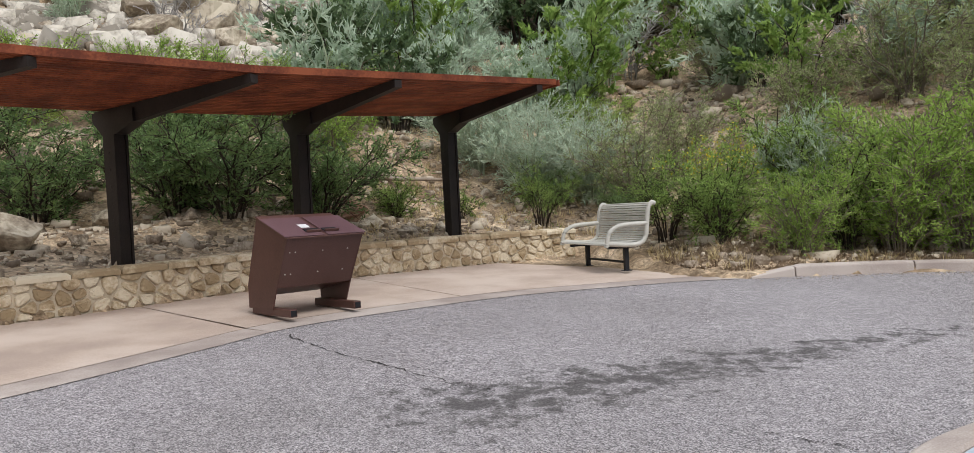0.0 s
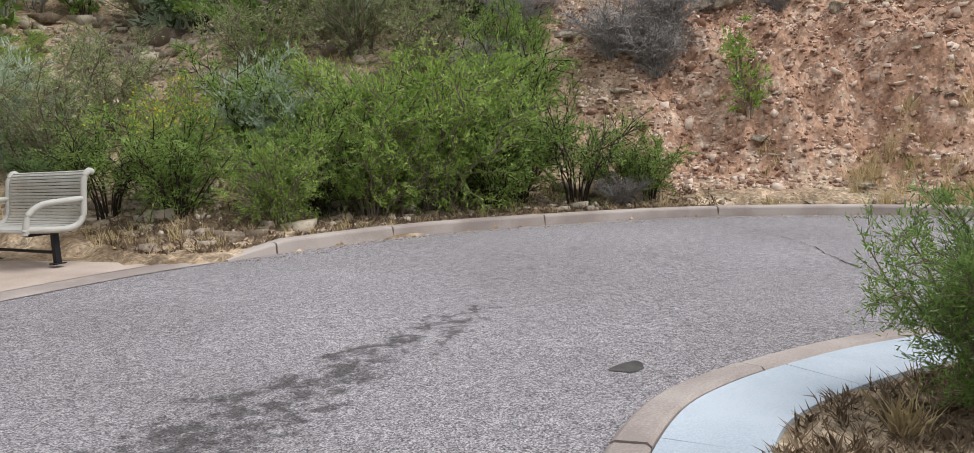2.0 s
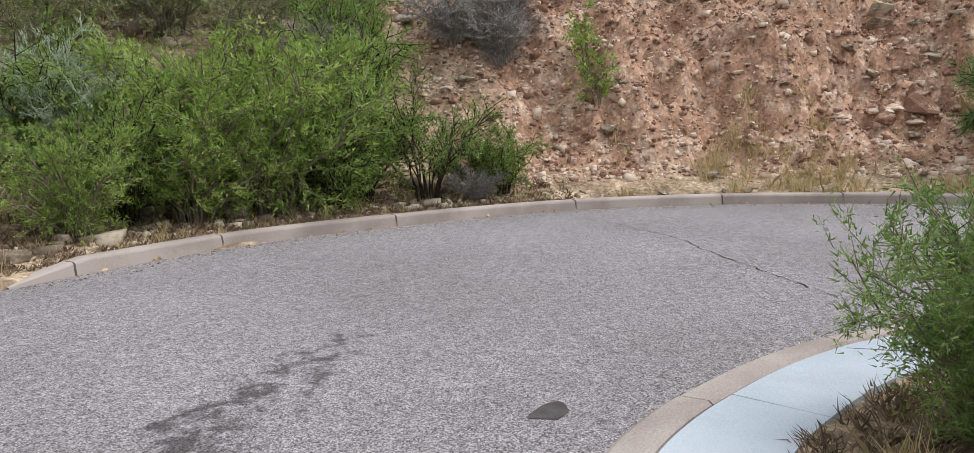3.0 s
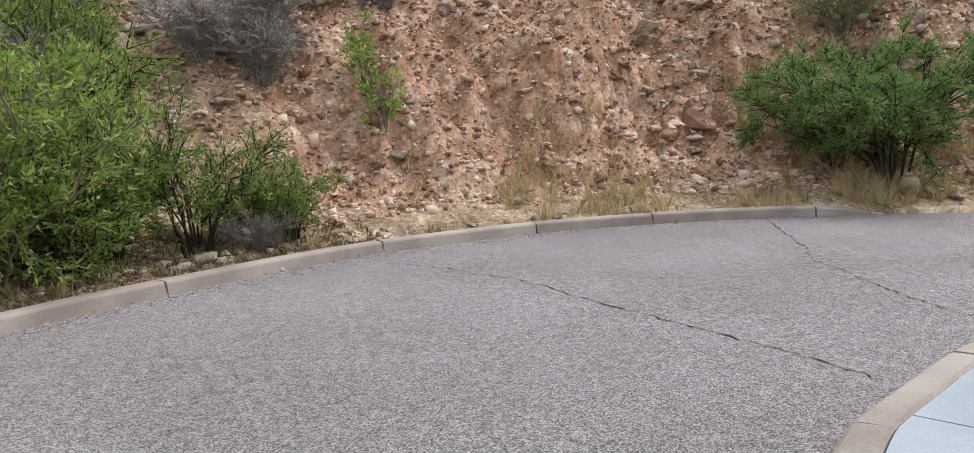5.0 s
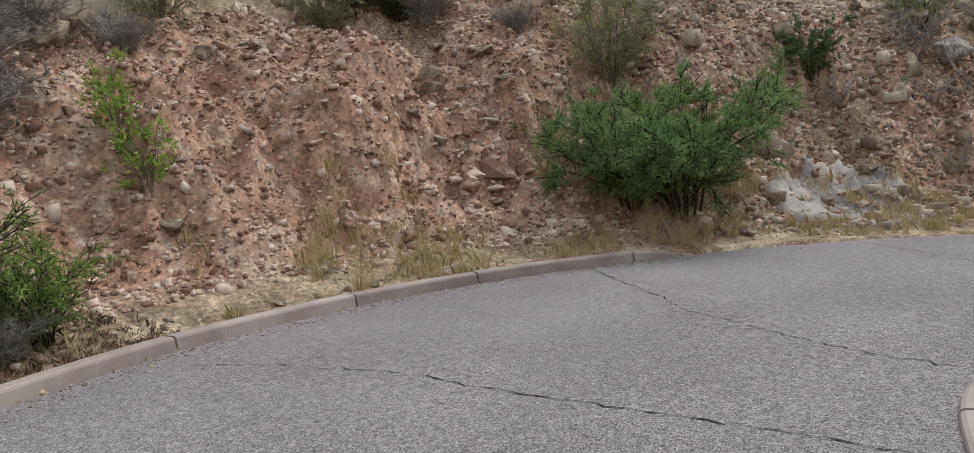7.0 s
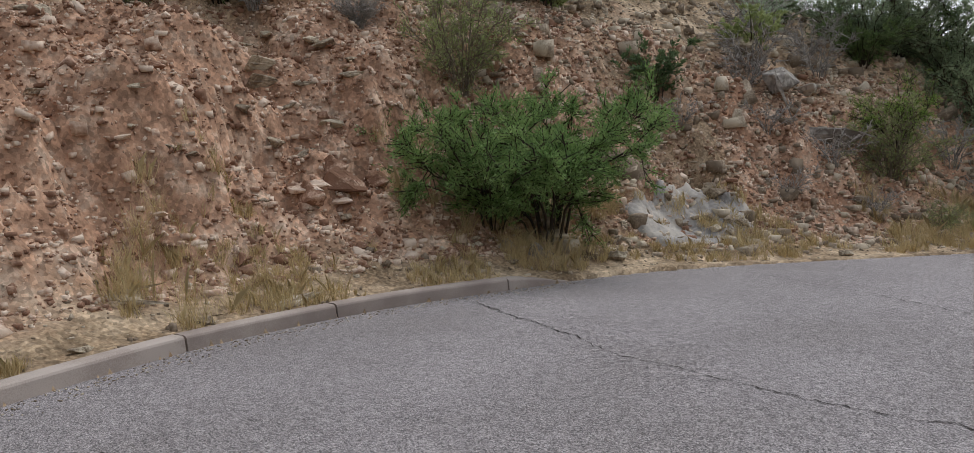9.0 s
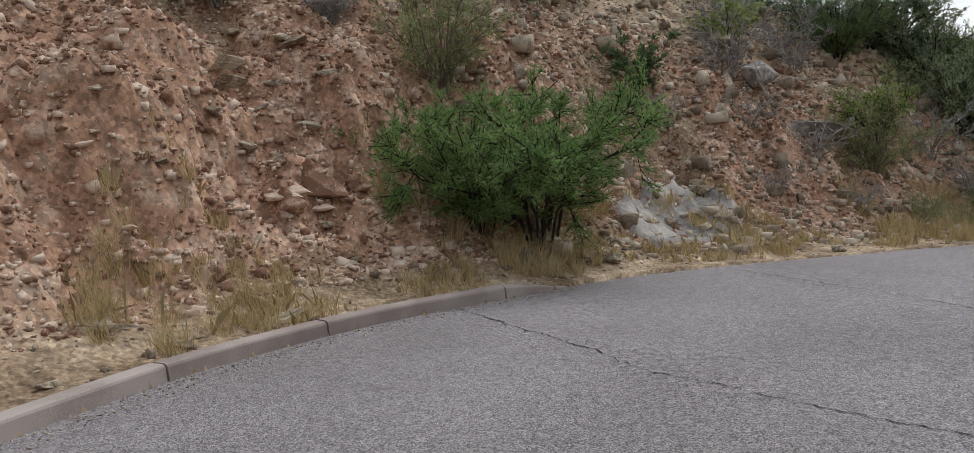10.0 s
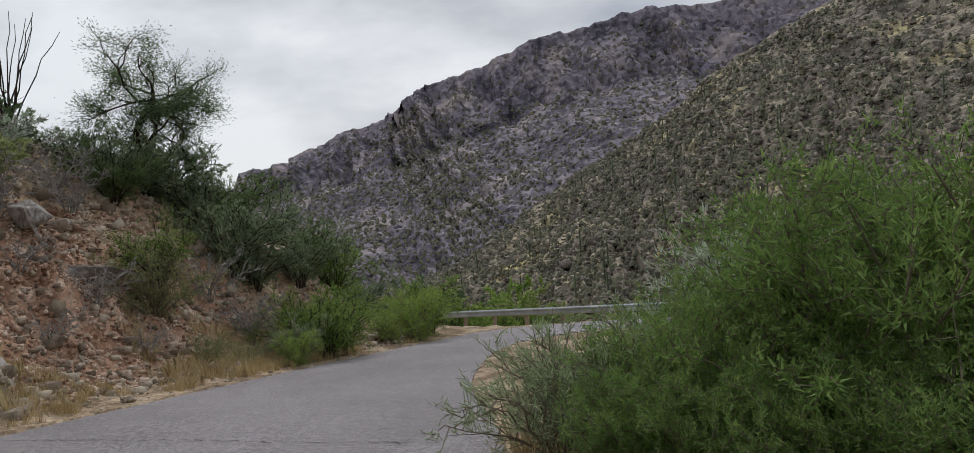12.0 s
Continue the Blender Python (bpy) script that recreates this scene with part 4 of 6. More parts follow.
def rock_mesh(seed, material, flat=1.0):
    rnd = random.Random(seed)
    bm = bmesh.new()
    for _ in range(12):
        v = Vector((rnd.gauss(0, 1), rnd.gauss(0, 1), rnd.gauss(0, 1))).normalized()
        v *= rnd.uniform(0.75, 1.1)
        bm.verts.new((v.x * 0.5, v.y * 0.5 * rnd.uniform(0.7, 1.0), v.z * 0.5 * flat))
    r = bmesh.ops.convex_hull(bm, input=bm.verts[:])
    bmesh.ops.delete(bm, geom=[v for v in bm.verts if not v.link_faces], context="VERTS")
    bmesh.ops.bevel(bm, geom=bm.edges[:], offset=0.02, segments=1, affect="EDGES", profile=0.5)
    bmesh.ops.triangulate(bm, faces=bm.faces[:])
    bmesh.ops.subdivide_edges(bm, edges=[e for e in bm.edges if e.calc_length() > 0.2], cuts=1)
    for v in bm.verts:
        v.co += v.normal * 0.07 * noise.noise(v.co * 5 + Vector((seed, 0, 0)))
    me = bpy.data.meshes.new("rock")
    bm.to_mesh(me)
    bm.free()
    me.materials.append(material)
    return me


ROCKS = {k: [rock_mesh(s * 7 + i, m, f) for s in range(3)] for i, (k, m, f) in enumerate((("pale", M_ROCK, 0.7), ("red", M_ROCK_RED, 0.75), ("grey", M_ROCK_GREY, 0.7), ("slab", M_ROCK, 0.32)))}


def rock(kind, x, y, size, label, sink=0.25, turn=0, z=None, tilt=0, group=""):
    me = ROCKS[kind][int(abs(x * 7 + y * 3)) % 3]
    ob = new("rock", me)
    zz = tz(x, y) if z is None else z
    fl = 0.32 if kind == "slab" else 0.7
    ob.matrix_basis = pose(x, y, zz + size * fl * (0.5 - sink), tilt, tilt * 0.6, turn) @ Matrix.Diagonal((size * 1.15, size * 0.9, size, 1))
    return tagged(ob, label, "rock", group)


def scatter_stones(name, pts, sizes, material, label, seed):
    """Many small angular stones as one piece of stuff."""
    rg = np.random.default_rng(seed)
    n = len(pts)
    base = np.array([(-1, -1, -1), (1, -1, -1), (1, 1, -1), (-1, 1, -1), (-1, -1, 1), (1, -1, 1), (1, 1, 1), (-1, 1, 1)], float) * 0.5
    v = np.repeat(base[None], n, 0) * rg.uniform(0.6, 1.2, (n, 8, 3)) * rg.uniform((0.7, 0.5, 0.3), (1.3, 1.0, 0.8), (n, 1, 3))
    q = rg.normal(size=(n, 3, 3))
    q, _ = np.linalg.qr(q)
    mixq = np.repeat(np.eye(3)[None], n, 0)
    ang = rg.uniform(0, 2 * np.pi, n)
    mixq[:, 0, 0], mixq[:, 0, 1], mixq[:, 1, 0], mixq[:, 1, 1] = np.cos(ang), -np.sin(ang), np.sin(ang), np.cos(ang)
    tumbled = (rg.random(n) < 0.35)[:, None, None]
    rot = np.where(tumbled, q, mixq)
    v = np.einsum("nij,nkj->nki", rot, v) * sizes[:, None, None] + pts[:, None, :]
    f = np.array([(0, 3, 2, 1), (4, 5, 6, 7), (0, 1, 5, 4), (1, 2, 6, 5), (2, 3, 7, 6), (3, 0, 4, 7)])
    faces = (np.arange(n)[:, None, None] * 8 + f[None]).reshape(-1, 4)
    return tagged(put(name, raw(name, v.reshape(-1, 3), faces, material)), label, "stones", kind="stuff")


def zone(n, seed, x0, x1, y0, y1, test):
    rg = np.random.default_rng(seed)
    x, y = rg.uniform(x0, x1, n), rg.uniform(y0, y1, n)
    d, s = distance(x, y, OUTER)
    ok = test(d, s) & ~inside(x, y, OUTER_POLY)
    x, y = x[ok], y[ok]
    return np.stack([x, y, terrain(x, y)], -1), d[ok], s[ok]

# ================= plants =================
def unit(a):
    return a / (np.linalg.norm(a, axis=-1, keepdims=True) + 1e-9)


def leaves(points, dirs, lengths, widths, rg, material, name="foliage", coarse=False):
    """Small diamond leaves, one quad each."""
    side = unit(np.cross(dirs, rg.normal(size=dirs.shape)))
    mid = points + dirs * lengths[:, None] * 0.45
    tip = points + dirs * lengths[:, None]
    n = len(points)
    if coarse:
        v = np.stack([points + side * widths[:, None] / 2, tip, points - side * widths[:, None] / 2], 1)
        return raw(name, v.reshape(-1, 3), np.arange(n * 3).reshape(n, 3), material)
    v = np.stack([points, mid + side * widths[:, None] / 2, tip, mid - side * widths[:, None] / 2], 1)
    return raw(name, v.reshape(-1, 3), np.arange(n * 4).reshape(n, 4), material)


def skeleton(rg, h, r, stems, twigs, upright=0.6, base=0.06, droop=0.0, fork=0.25, subtwigs=0):
    """Curved stems from one foot and twigs along them. Returns stem paths, radii, twig starts and ends."""
    paths, radii, a, b = [], [], [], []
    for k in range(stems):
        az = 2 * np.pi * (k + rg.uniform(-0.4, 0.4)) / stems
        reach = r * rg.uniform(0.2, 1.0)
        top = h * rg.uniform(0.55, 1.0)
        out = np.array([np.cos(az), np.sin(az), 0])
        t = np.linspace(0, 1, 7)
        rise_ = top * (t ** upright) if upright < 1 else top * t
        p = out * (base * rg.uniform(0.2, 1) + reach * (t ** 1.25))[:, None] + np.stack([0 * t, 0 * t, rise_ * (1 - 0.35 * (reach / (r + 1e-6)) ** 2)], -1)
        p[1:] += rg.normal(0, 0.035 * h, (6, 3)) * t[1:, None]
        p[:, 2] -= droop * t ** 3
        p[0, 2] = -0.05
        paths.append(p)
        radii.append(0.0065 * h * (1.1 - t) + 0.0022)
        f = rg.uniform(fork, 1.0, twigs)
        at = np.stack([np.interp(f, t, p[:, i]) for i in range(3)], -1)
        tan = unit(p[-1] - p[2])
        d = unit(tan * 0.5 + rg.normal(0, 0.75, (twigs, 3)) + np.array([0, 0, 0.35]) + out * 0.25)
        ln = h * rg.uniform(0.10, 0.30, twigs) * (1.1 - 0.35 * f)
        e = at + d * ln[:, None]
        a.append(at)
        b.append(e)
        if subtwigs:
            k2 = rg.integers(0, twigs, twigs * subtwigs)
            f2 = rg.uniform(0.3, 1, twigs * subtwigs)[:, None]
            s2 = at[k2] + (e[k2] - at[k2]) * f2
            d2 = unit(d[k2] + rg.normal(0, 0.7, s2.shape))
            a.append(s2)
            b.append(s2 + d2 * (h * rg.uniform(0.05, 0.14, len(s2)))[:, None])
    return paths, radii, np.concatenate(a), np.concatenate(b)


def shrub(seed, h, r, stems, twigs, n, leaf, leafmaterial, bark, label, category="shrub", upright=0.75, spread=0.5, twig_r=0.0025, droop=0.0, fork=0.07, subtwigs=2, wide=0.34, second=None, coarse=True, thin=False, kind="shrub"):
    """stems and foliage under one empty at the foot."""
    rg = np.random.default_rng(seed)
    root = tagged(new(kind), label, category)
    paths, radii, a, b = skeleton(rg, h, r, stems, twigs, upright, 0.05 + 0.06 * r, droop, fork, subtwigs)
    if kind in ("hopbush", "willow_bush", "acacia_bush", "sapling"):
        for p, r0 in zip(paths, radii):
            V, F = tube_arrays([p], [r0], 5)
            put("stem", raw("stem", V, F, bark, True), root)
    else:
        V, F = tube_arrays(paths, radii, 4)
        put("woody_base", raw("woody_base", V, F, bark, True), root)
    tp = [np.stack([s, e]) for s, e in zip(a, b)]
    tp = tp[::3] if thin else tp
    V, F = tube_arrays(tp, [np.array([twig_r * 1.5, twig_r * 0.5])] * len(tp), 3)
    put("twig_tangle", raw("twig_tangle", V, F, bark), root)["kind"] = "stuff"
    k = rg.integers(0, len(a), n)
    f = rg.uniform(0.15, 1.05, n)[:, None]
    p = a[k] + (b[k] - a[k]) * f + rg.normal(0, 0.012 * h, (n, 3))
    d = unit(unit(b[k] - a[k]) * 0.8 + rg.normal(0, spread, (n, 3)) + np.array([0, 0, 0.25]))
    ln = leaf * rg.uniform(0.6, 1.3, n)
    put("foliage", leaves(p, d, ln, ln * wide, rg, leafmaterial, coarse=coarse), root)
    if second:
        m2, share, where = second
        k = rg.integers(0, len(a), int(n * share))
        p = b[k] + rg.normal(0, 0.02 * h, (len(k), 3))
        keep = p[:, 2] > where * h
        p = p[keep]
        d = unit(rg.normal(0, 1, p.shape))
        ln = np.full(len(p), leaf * 0.9)
        put("bloom", leaves(p, d, ln, ln * 0.7, rg, m2, "bloom"), root, "small yellow flowers")["kind"] = "stuff"
    return root


def plant(proto, x, y, scale=1.0, turn=0.0, label="", z=None, squash=1.0, group=""):
    """A copy of a shrub, set on the ground."""
    ob = copy_thing(proto, pose(x, y, (tz(x, y) if z is None else z) - 0.03, 0, 0, turn) @ Matrix.Diagonal((scale, scale, scale * squash, 1)))
    return tagged(ob, label, group=group)


def tree(seed, h, label, leafmaterial, n, leaf, lean=0.2, wide=0.22, trunk=0.16):
    """A crooked low-forking tree with fine airy crown."""
    rg = np.random.default_rng(seed)
    root = tagged(new("tree"), label, "tree")
    paths, radii, tips = [], [], []

    def limb(p, d, length, rad, level):
        pts = [p]
        for i in range(5):
            d = unit(d + rg.normal(0, 0.22, 3) + np.array([0, 0, 0.05 if level < 2 else -0.02]))
            pts.append(pts[-1] + d * length / 5)
        pts = np.array(pts)
        paths.append(pts)
        radii.append(np.linspace(rad, rad * 0.5, 6))
        if level == 4:
            tips.append((pts[1], pts[-1]))
            return
        for k in range((3, 4, 4, 5)[level]):
            i = int(rg.integers(2, 6))
            nd = unit(d + rg.normal(0, 0.75, 3) + np.array([0, 0, 0.15]))
            limb(pts[i], nd, length * rg.uniform(0.55, 0.8), rad * 0.5, level + 1)

    limb(np.array([0, 0, -0.1]), unit(np.array([lean, 0, 1.0])), h * 0.36, trunk, 0)
    V, F = tube_arrays(paths, radii, 5)
    put("trunk", raw("trunk", V, F, M_BARK, True), root)
    a, b = np.array([t[0] for t in tips]), np.array([t[1] for t in tips])
    k = rg.integers(0, len(a), n)
    p = a[k] + (b[k] - a[k]) * rg.uniform(0, 1.15, (n, 1)) + rg.normal(0, 0.02 * h, (n, 3))
    d = unit(unit(b[k] - a[k]) + rg.normal(0, 0.6, (n, 3)))
    ln = leaf * rg.uniform(0.6, 1.4, n)
    put("crown", leaves(p, d, ln, ln * wide, rg, leafmaterial, "crown"), root)
    return root


def tufts(name, pts, heights, blades, material, label, seed, lean=0.35, width=0.006):
    """Grass clumps as one piece of stuff."""
    rg = np.random.default_rng(seed)
    p = np.repeat(pts, blades, 0)
    hh = np.repeat(heights, blades) * rg.uniform(0.45, 1.1, len(p))
    p = p + np.concatenate([rg.normal(0, 0.05, (len(p), 2)) * np.repeat(heights, blades)[:, None] * 3, np.zeros((len(p), 1))], 1)
    d = unit(np.stack([rg.normal(0, lean, len(p)), rg.normal(0, lean, len(p)), np.ones(len(p))], -1))
    bend = unit(d + rg.normal(0, 0.5, d.shape) * np.array([1, 1, 0.2]))
    s = unit(np.cross(d, rg.normal(size=d.shape))) * width / 2
    mid, tip = p + d * hh[:, None] * 0.55, p + d * hh[:, None] * 0.55 + bend * hh[:, None] * 0.45
    v = np.stack([p - s, p + s, mid + s * 0.8, tip, mid - s * 0.8], 1)
    v[:, :2, 2] -= 0.03
    n = len(p)
    return tagged(put(name, raw(name, v.reshape(-1, 3), np.arange(n * 5).reshape(n, 5), material)), label, "grass", kind="stuff")


# ---- one of each kind of plant, then copies ----
stone_wall()
shade_roof()
bench()
refuse_bin()
guard_rail()

S_LIME = shrub(11, 1.0, 0.58, 20, 20, 11000, 0.031, L_LIME, M_BARK_PALE, "bright yellow-green desert shrub with many fine stems", spread=0.55, subtwigs=1)
S_GREEN = shrub(12, 1.0, 0.6, 18, 20, 11000, 0.032, L_GREEN, M_BARK, "leafy green desert shrub behind the kerb", spread=0.55, subtwigs=1)
S_DARK = shrub(13, 1.0, 0.66, 18, 20, 11000, 0.036, L_DARK, M_BARK, "dense dark green shrub behind the stone wall", subtwigs=1)
S_PALE = shrub(14, 1.0, 0.5, 26, 18, 11000, 0.038, L_PALE, M_STEM_PALE, "feathery grey-green shrub on the slope", upright=0.85, spread=0.25, wide=0.2, kind="grey_bush")
S_OLIVE = shrub(15, 1.0, 0.6, 16, 20, 7000, 0.030, L_OLIVE, M_BARK_PALE, "sparse olive shrub with bare twigs on the slope")
S_YELLOW = shrub(16, 1.0, 0.5, 16, 20, 9000, 0.030, L_LIME, M_BARK_PALE, "green shrub with some small yellow flowers", second=(L_YELLOW, 0.12, 0.5))
S_DEAD = shrub(17, 1.0, 0.75, 26, 24, 2500, 0.05, L_DEAD, M_DEAD, "dead grey tangle of twigs on the bank", spread=0.8, wide=0.08, twig_r=0.004, kind="dead_bush")
S_SPARSE = shrub(18, 1.0, 0.55, 13, 18, 6500, 0.028, L_GREEN, M_BARK, "open green shrub with dark bare stems", fork=0.3)
S_HOP = shrub(19, 1.0, 0.52, 28, 20, 30000, 0.030, L_MID, M_BARK_PALE, "green hopbush with narrow leaves on the island", spread=0.7, wide=0.24, twig_r=0.0016, kind="hopbush")
S_WILLOW = shrub(20, 1.0, 0.62, 26, 14, 5200, 0.055, L_WILLOW, M_BARK_PALE, "pale willow-like shrub with long narrow leaves", spread=0.45, wide=0.15, fork=0.3, subtwigs=1, kind="willow_bush")
S_ACACIA = shrub(21, 1.0, 0.88, 16, 11, 34000, 0.027, L_ACACIA, M_BARK, "spreading green acacia bush at the foot of the bank", upright=0.7, spread=0.6, fork=0.12, subtwigs=9, kind="acacia_bush")
S_FAR = shrub(22, 1.0, 0.62, 9, 10, 3000, 0.055, L_OLIVE, M_BARK, "rounded olive-green shrub far up the slope", subtwigs=1, wide=0.55, thin=True)
S_FARD = shrub(23, 1.0, 0.62, 9, 10, 3000, 0.055, L_DUSK, M_BARK, "dark green shrub far up the slope", subtwigs=1, wide=0.55, thin=True)
S_FARG = shrub(24, 1.0, 0.62, 9, 10, 3000, 0.055, L_GREEN, M_BARK, "green shrub on the hillside", subtwigs=1, wide=0.55, thin=True)
S_FARP = shrub(26, 1.0, 0.55, 11, 9, 2600, 0.065, L_PALE, M_STEM_PALE, "pale grey-green shrub on the hillside", subtwigs=1, wide=0.3, upright=0.85, thin=True, kind="grey_bush")
S_FARX = shrub(27, 1.0, 0.75, 12, 12, 500, 0.06, L_DEAD, M_DEAD, "dead grey brush on the slope", subtwigs=1, wide=0.08, twig_r=0.006, coarse=True, kind="dead_bush")
S_SLOPE = shrub(28, 1.0, 0.66, 16, 18, 8000, 0.04, L_DUSKPALE, M_BARK, "dusky grey-green shrub on the canyon slope", subtwigs=1)
S_SAPL = shrub(25, 1.0, 0.26, 6, 9, 620, 0.062, L_LIME, M_BARK_PALE, "thin green sapling rooted in the clay bank", spread=0.7, wide=0.5, kind="sapling")
PROTOS = [S_LIME, S_GREEN, S_DARK, S_PALE, S_OLIVE, S_YELLOW, S_DEAD, S_SPARSE, S_HOP, S_WILLOW, S_ACACIA, S_FAR, S_FARD, S_FARG, S_FARP, S_FARX, S_SLOPE, S_SAPL]

# row behind the kerb
ROW = "shrubs along the kerb"
for proto, x, y, s, turn, sq in (
        (S_GREEN, 3.35, 12.1, 1.5, 20, 0.95), (S_SPARSE, 2.75, 12.9, 1.5, 50, 0.9), (S_LIME, 4.35, 11.55, 1.35, 80, 0.95), (S_GREEN, 5.1, 12.0, 1.7, 140, 1.0),
        (S_LIME, 5.7, 11.75, 1.8, 200, 0.95), (S_LIME, 6.75, 11.75, 2.45, 10, 1.0), (S_GREEN, 7.5, 11.45, 1.55, 260, 1.0), (S_LIME, 6.2, 12.5, 2.4, 310, 1.0), (S_GREEN, 8.1, 11.6, 1.7, 100, 1.0),
        (S_SPARSE, 8.75, 11.05, 1.75, 30, 1.0), (S_GREEN, 9.75, 10.55, 1.12, 75, 0.95), (S_SPARSE, 9.4, 10.85, 1.1, 190, 0.8), (S_DEAD, 9.25, 10.65, 0.7, 0, 0.7), (S_LIME, 7.4, 12.3, 2.4, 60, 1.0)):
    plant(proto, x, y, s, turn, squash=sq, group=ROW)
for proto, x, y, s, turn, sq in (
        (S_YELLOW, 3.65, 13.0, 1.55, 0, 1.0), (S_PALE, 5.05, 13.2, 1.75, 30, 1.0), (S_PALE, 0.9, 16.6, 2.6, 60, 0.85), (S_PALE, -0.3, 17.4, 2.3, 100, 0.8), (S_PALE, 1.9, 15.9, 2.0, 10, 0.9),
        (S_OLIVE, 2.6, 15.2, 1.9, 0, 1.0), (S_OLIVE, 3.6, 16.0, 1.8, 70, 1.0), (S_LIME, 2.4, 18.8, 1.8, 90, 0.9), (S_DARK, 2.4, 14.2, 1.2, 10, 0.8), (S_OLIVE, 7.6, 15.3, 2.4, 130, 0.95), (S_OLIVE, 8.4, 14.3, 1.9, 20, 1.0),
        (S_GREEN, 8.9, 12.6, 2.1, 50, 1.1), (S_DEAD, 9.07, 13.43, 1.0, 0, 1.2), (S_GREEN, 9.6, 13.6, 1.5, 90, 1.1), (S_OLIVE, 6.0, 15.8, 2.0, 10, 0.9), (S_GREEN, 4.9, 13.3, 1.9, 15, 1.0)):
    plant(proto, x, y, s, turn, squash=sq)
# behind the stone wall
for proto, x, y, s, turn, sq in (
        (S_DARK, -6.6, 12.0, 2.2, 0, 0.8), (S_DARK, -3.8, 12.2, 2.4, 40, 0.82), (S_DARK, -2.7, 13.4, 2.3, 120, 0.8), (S_DARK, -5.2, 13.6, 2.2, 200, 0.8), (S_DARK, -8.2, 12.5, 2.2, 90, 0.75), (S_DARK, -4.6, 12.3, 2.0, 300, 0.85), (S_LIME, -3.0, 15.5, 2.2, 10, 0.9), (S_LIME, -6.0, 15.8, 2.3, 100, 0.9), (S_GREEN, -1.7, 14.8, 1.0, 10, 0.8), (S_SPARSE, -0.5, 14.2, 0.8, 10, 0.8),
        (S_SPARSE, 0.9, 14.6, 1.2, 80, 1.0), (S_DARK, 1.2, 16.0, 1.2, 0, 0.7),
        (S_LIME, -8.6, 15.6, 2.3, 30, 0.9), (S_LIME, -10.3, 14.6, 2.4, 130, 0.9), (S_LIME, -5.1, 17.2, 2.2, 220, 0.85), (S_LIME, -3.5, 17.6, 2.0, 320, 0.85), (S_LIME, -6.9, 16.8, 2.2, 80, 0.85)):
    plant(proto, x, y, s, turn, squash=sq)
# hillside above
rg = np.random.default_rng(77)
made = 0
while made < 150:
    x, y = rg.uniform(-24, 14), rg.uniform(15.5, 44)
    d, s = distance(np.array([x]), np.array([y]), OUTER)
    if d[0] < 5.5 or x < -0.2 * y or (4.5 < x < 9.5 and 18 < y < 23 and rg.random() < 0.6):
        continue
    proto = (S_FARG, S_FARD, S_FAR, S_FARG, S_FARP, S_FARP)[int(rg.integers(0, 6))]
    plant(proto, x, y, rg.uniform(1.8, 3.6) * (1.25 if y > 24 else 1.0), rg.uniform(0, 360), group="hillside shrubs")
    made += 1
# the big dark shrub at x 10.2 stands in for a shaded hollow
for proto, x, y, s in ((S_FARD, -2.6, 25.5, 4.0), (S_FARD, -0.8, 26.2, 4.4), (S_FARD, 1.0, 25.6, 4.0), (S_FARD, 2.4, 26.4, 4.2), (S_FARD, 10.2, 24.5, 4.2), (S_FARP, -4.6, 23.0, 1.7), (S_FARP, -3.9, 24.4, 2.0),
                       (S_FARX, -8.2, 21.6, 1.6), (S_FARX, -9.4, 23.6, 1.8), (S_FARP, -11.0, 21.4, 1.8), (S_FARX, -7.0, 24.0, 1.5), (S_FAR, -12.6, 23.4, 2.2), (S_FAR, -14.0, 22.0, 2.4), (S_FARX, -10.2, 25.6, 2.0), (S_FAR, -9.0, 27.0, 2.0),
                       (S_FARG, 4.7, 22.6, 1.5), (S_OLIVE, 5.7, 21.3, 1.8), (S_FARG, 5.8, 24.3, 2.0), (S_FARX, 3.8, 23.1, 2.2), (S_FAR, 6.9, 22.0, 1.5), (S_FARX, 7.6, 16.5, 1.8), (S_FAR, 8.8, 16.6, 2.0), (S_FARD, 9.5, 23.0, 2.2), (S_OLIVE, 9.9, 16.2, 1.5), (S_FARG, 10.3, 17.9, 1.8)):
    plant(proto, x, y, s, x * 67 + y * 11, group="hillside shrubs")

# cut bank
plant(S_ACACIA, 15.5, 3.75, 2.45, 20, squash=0.98)
plant(S_ACACIA, 15.55, 4.55, 2.0, 150, squash=0.95)
plant(S_OLIVE, 17.9, 4.3, 1.9, 70, squash=1.15)
plant(S_SAPL, 12.15, 10.5, 1.2, 0)
plant(S_SAPL, 12.4, 10.85, 1.0, 120)
for x, y, s in ((11.69, 12.04, 1.3), (11.28, 12.67, 1.5), (11.79, 12.31, 1.2), (12.30, 12.23, 1.4), (11.24, 15.27, 1.2), (13.9, 12.6, 1.1), (18.2, 7.5, 1.3), (18.7, 8.4, 1.2), (18.5, 9.1, 1.1), (14.6, 13.4, 1.1), (13.2, 13.2, 1.2), (14.6, 11.6, 0.9), (13.2, 12.9, 1.0), (10.6, 14.3, 1.2), (17.9, 5.9, 0.8)):
    plant(S_DEAD, x, y, s, x * 50, squash=0.75, group="dead brush on the bank")
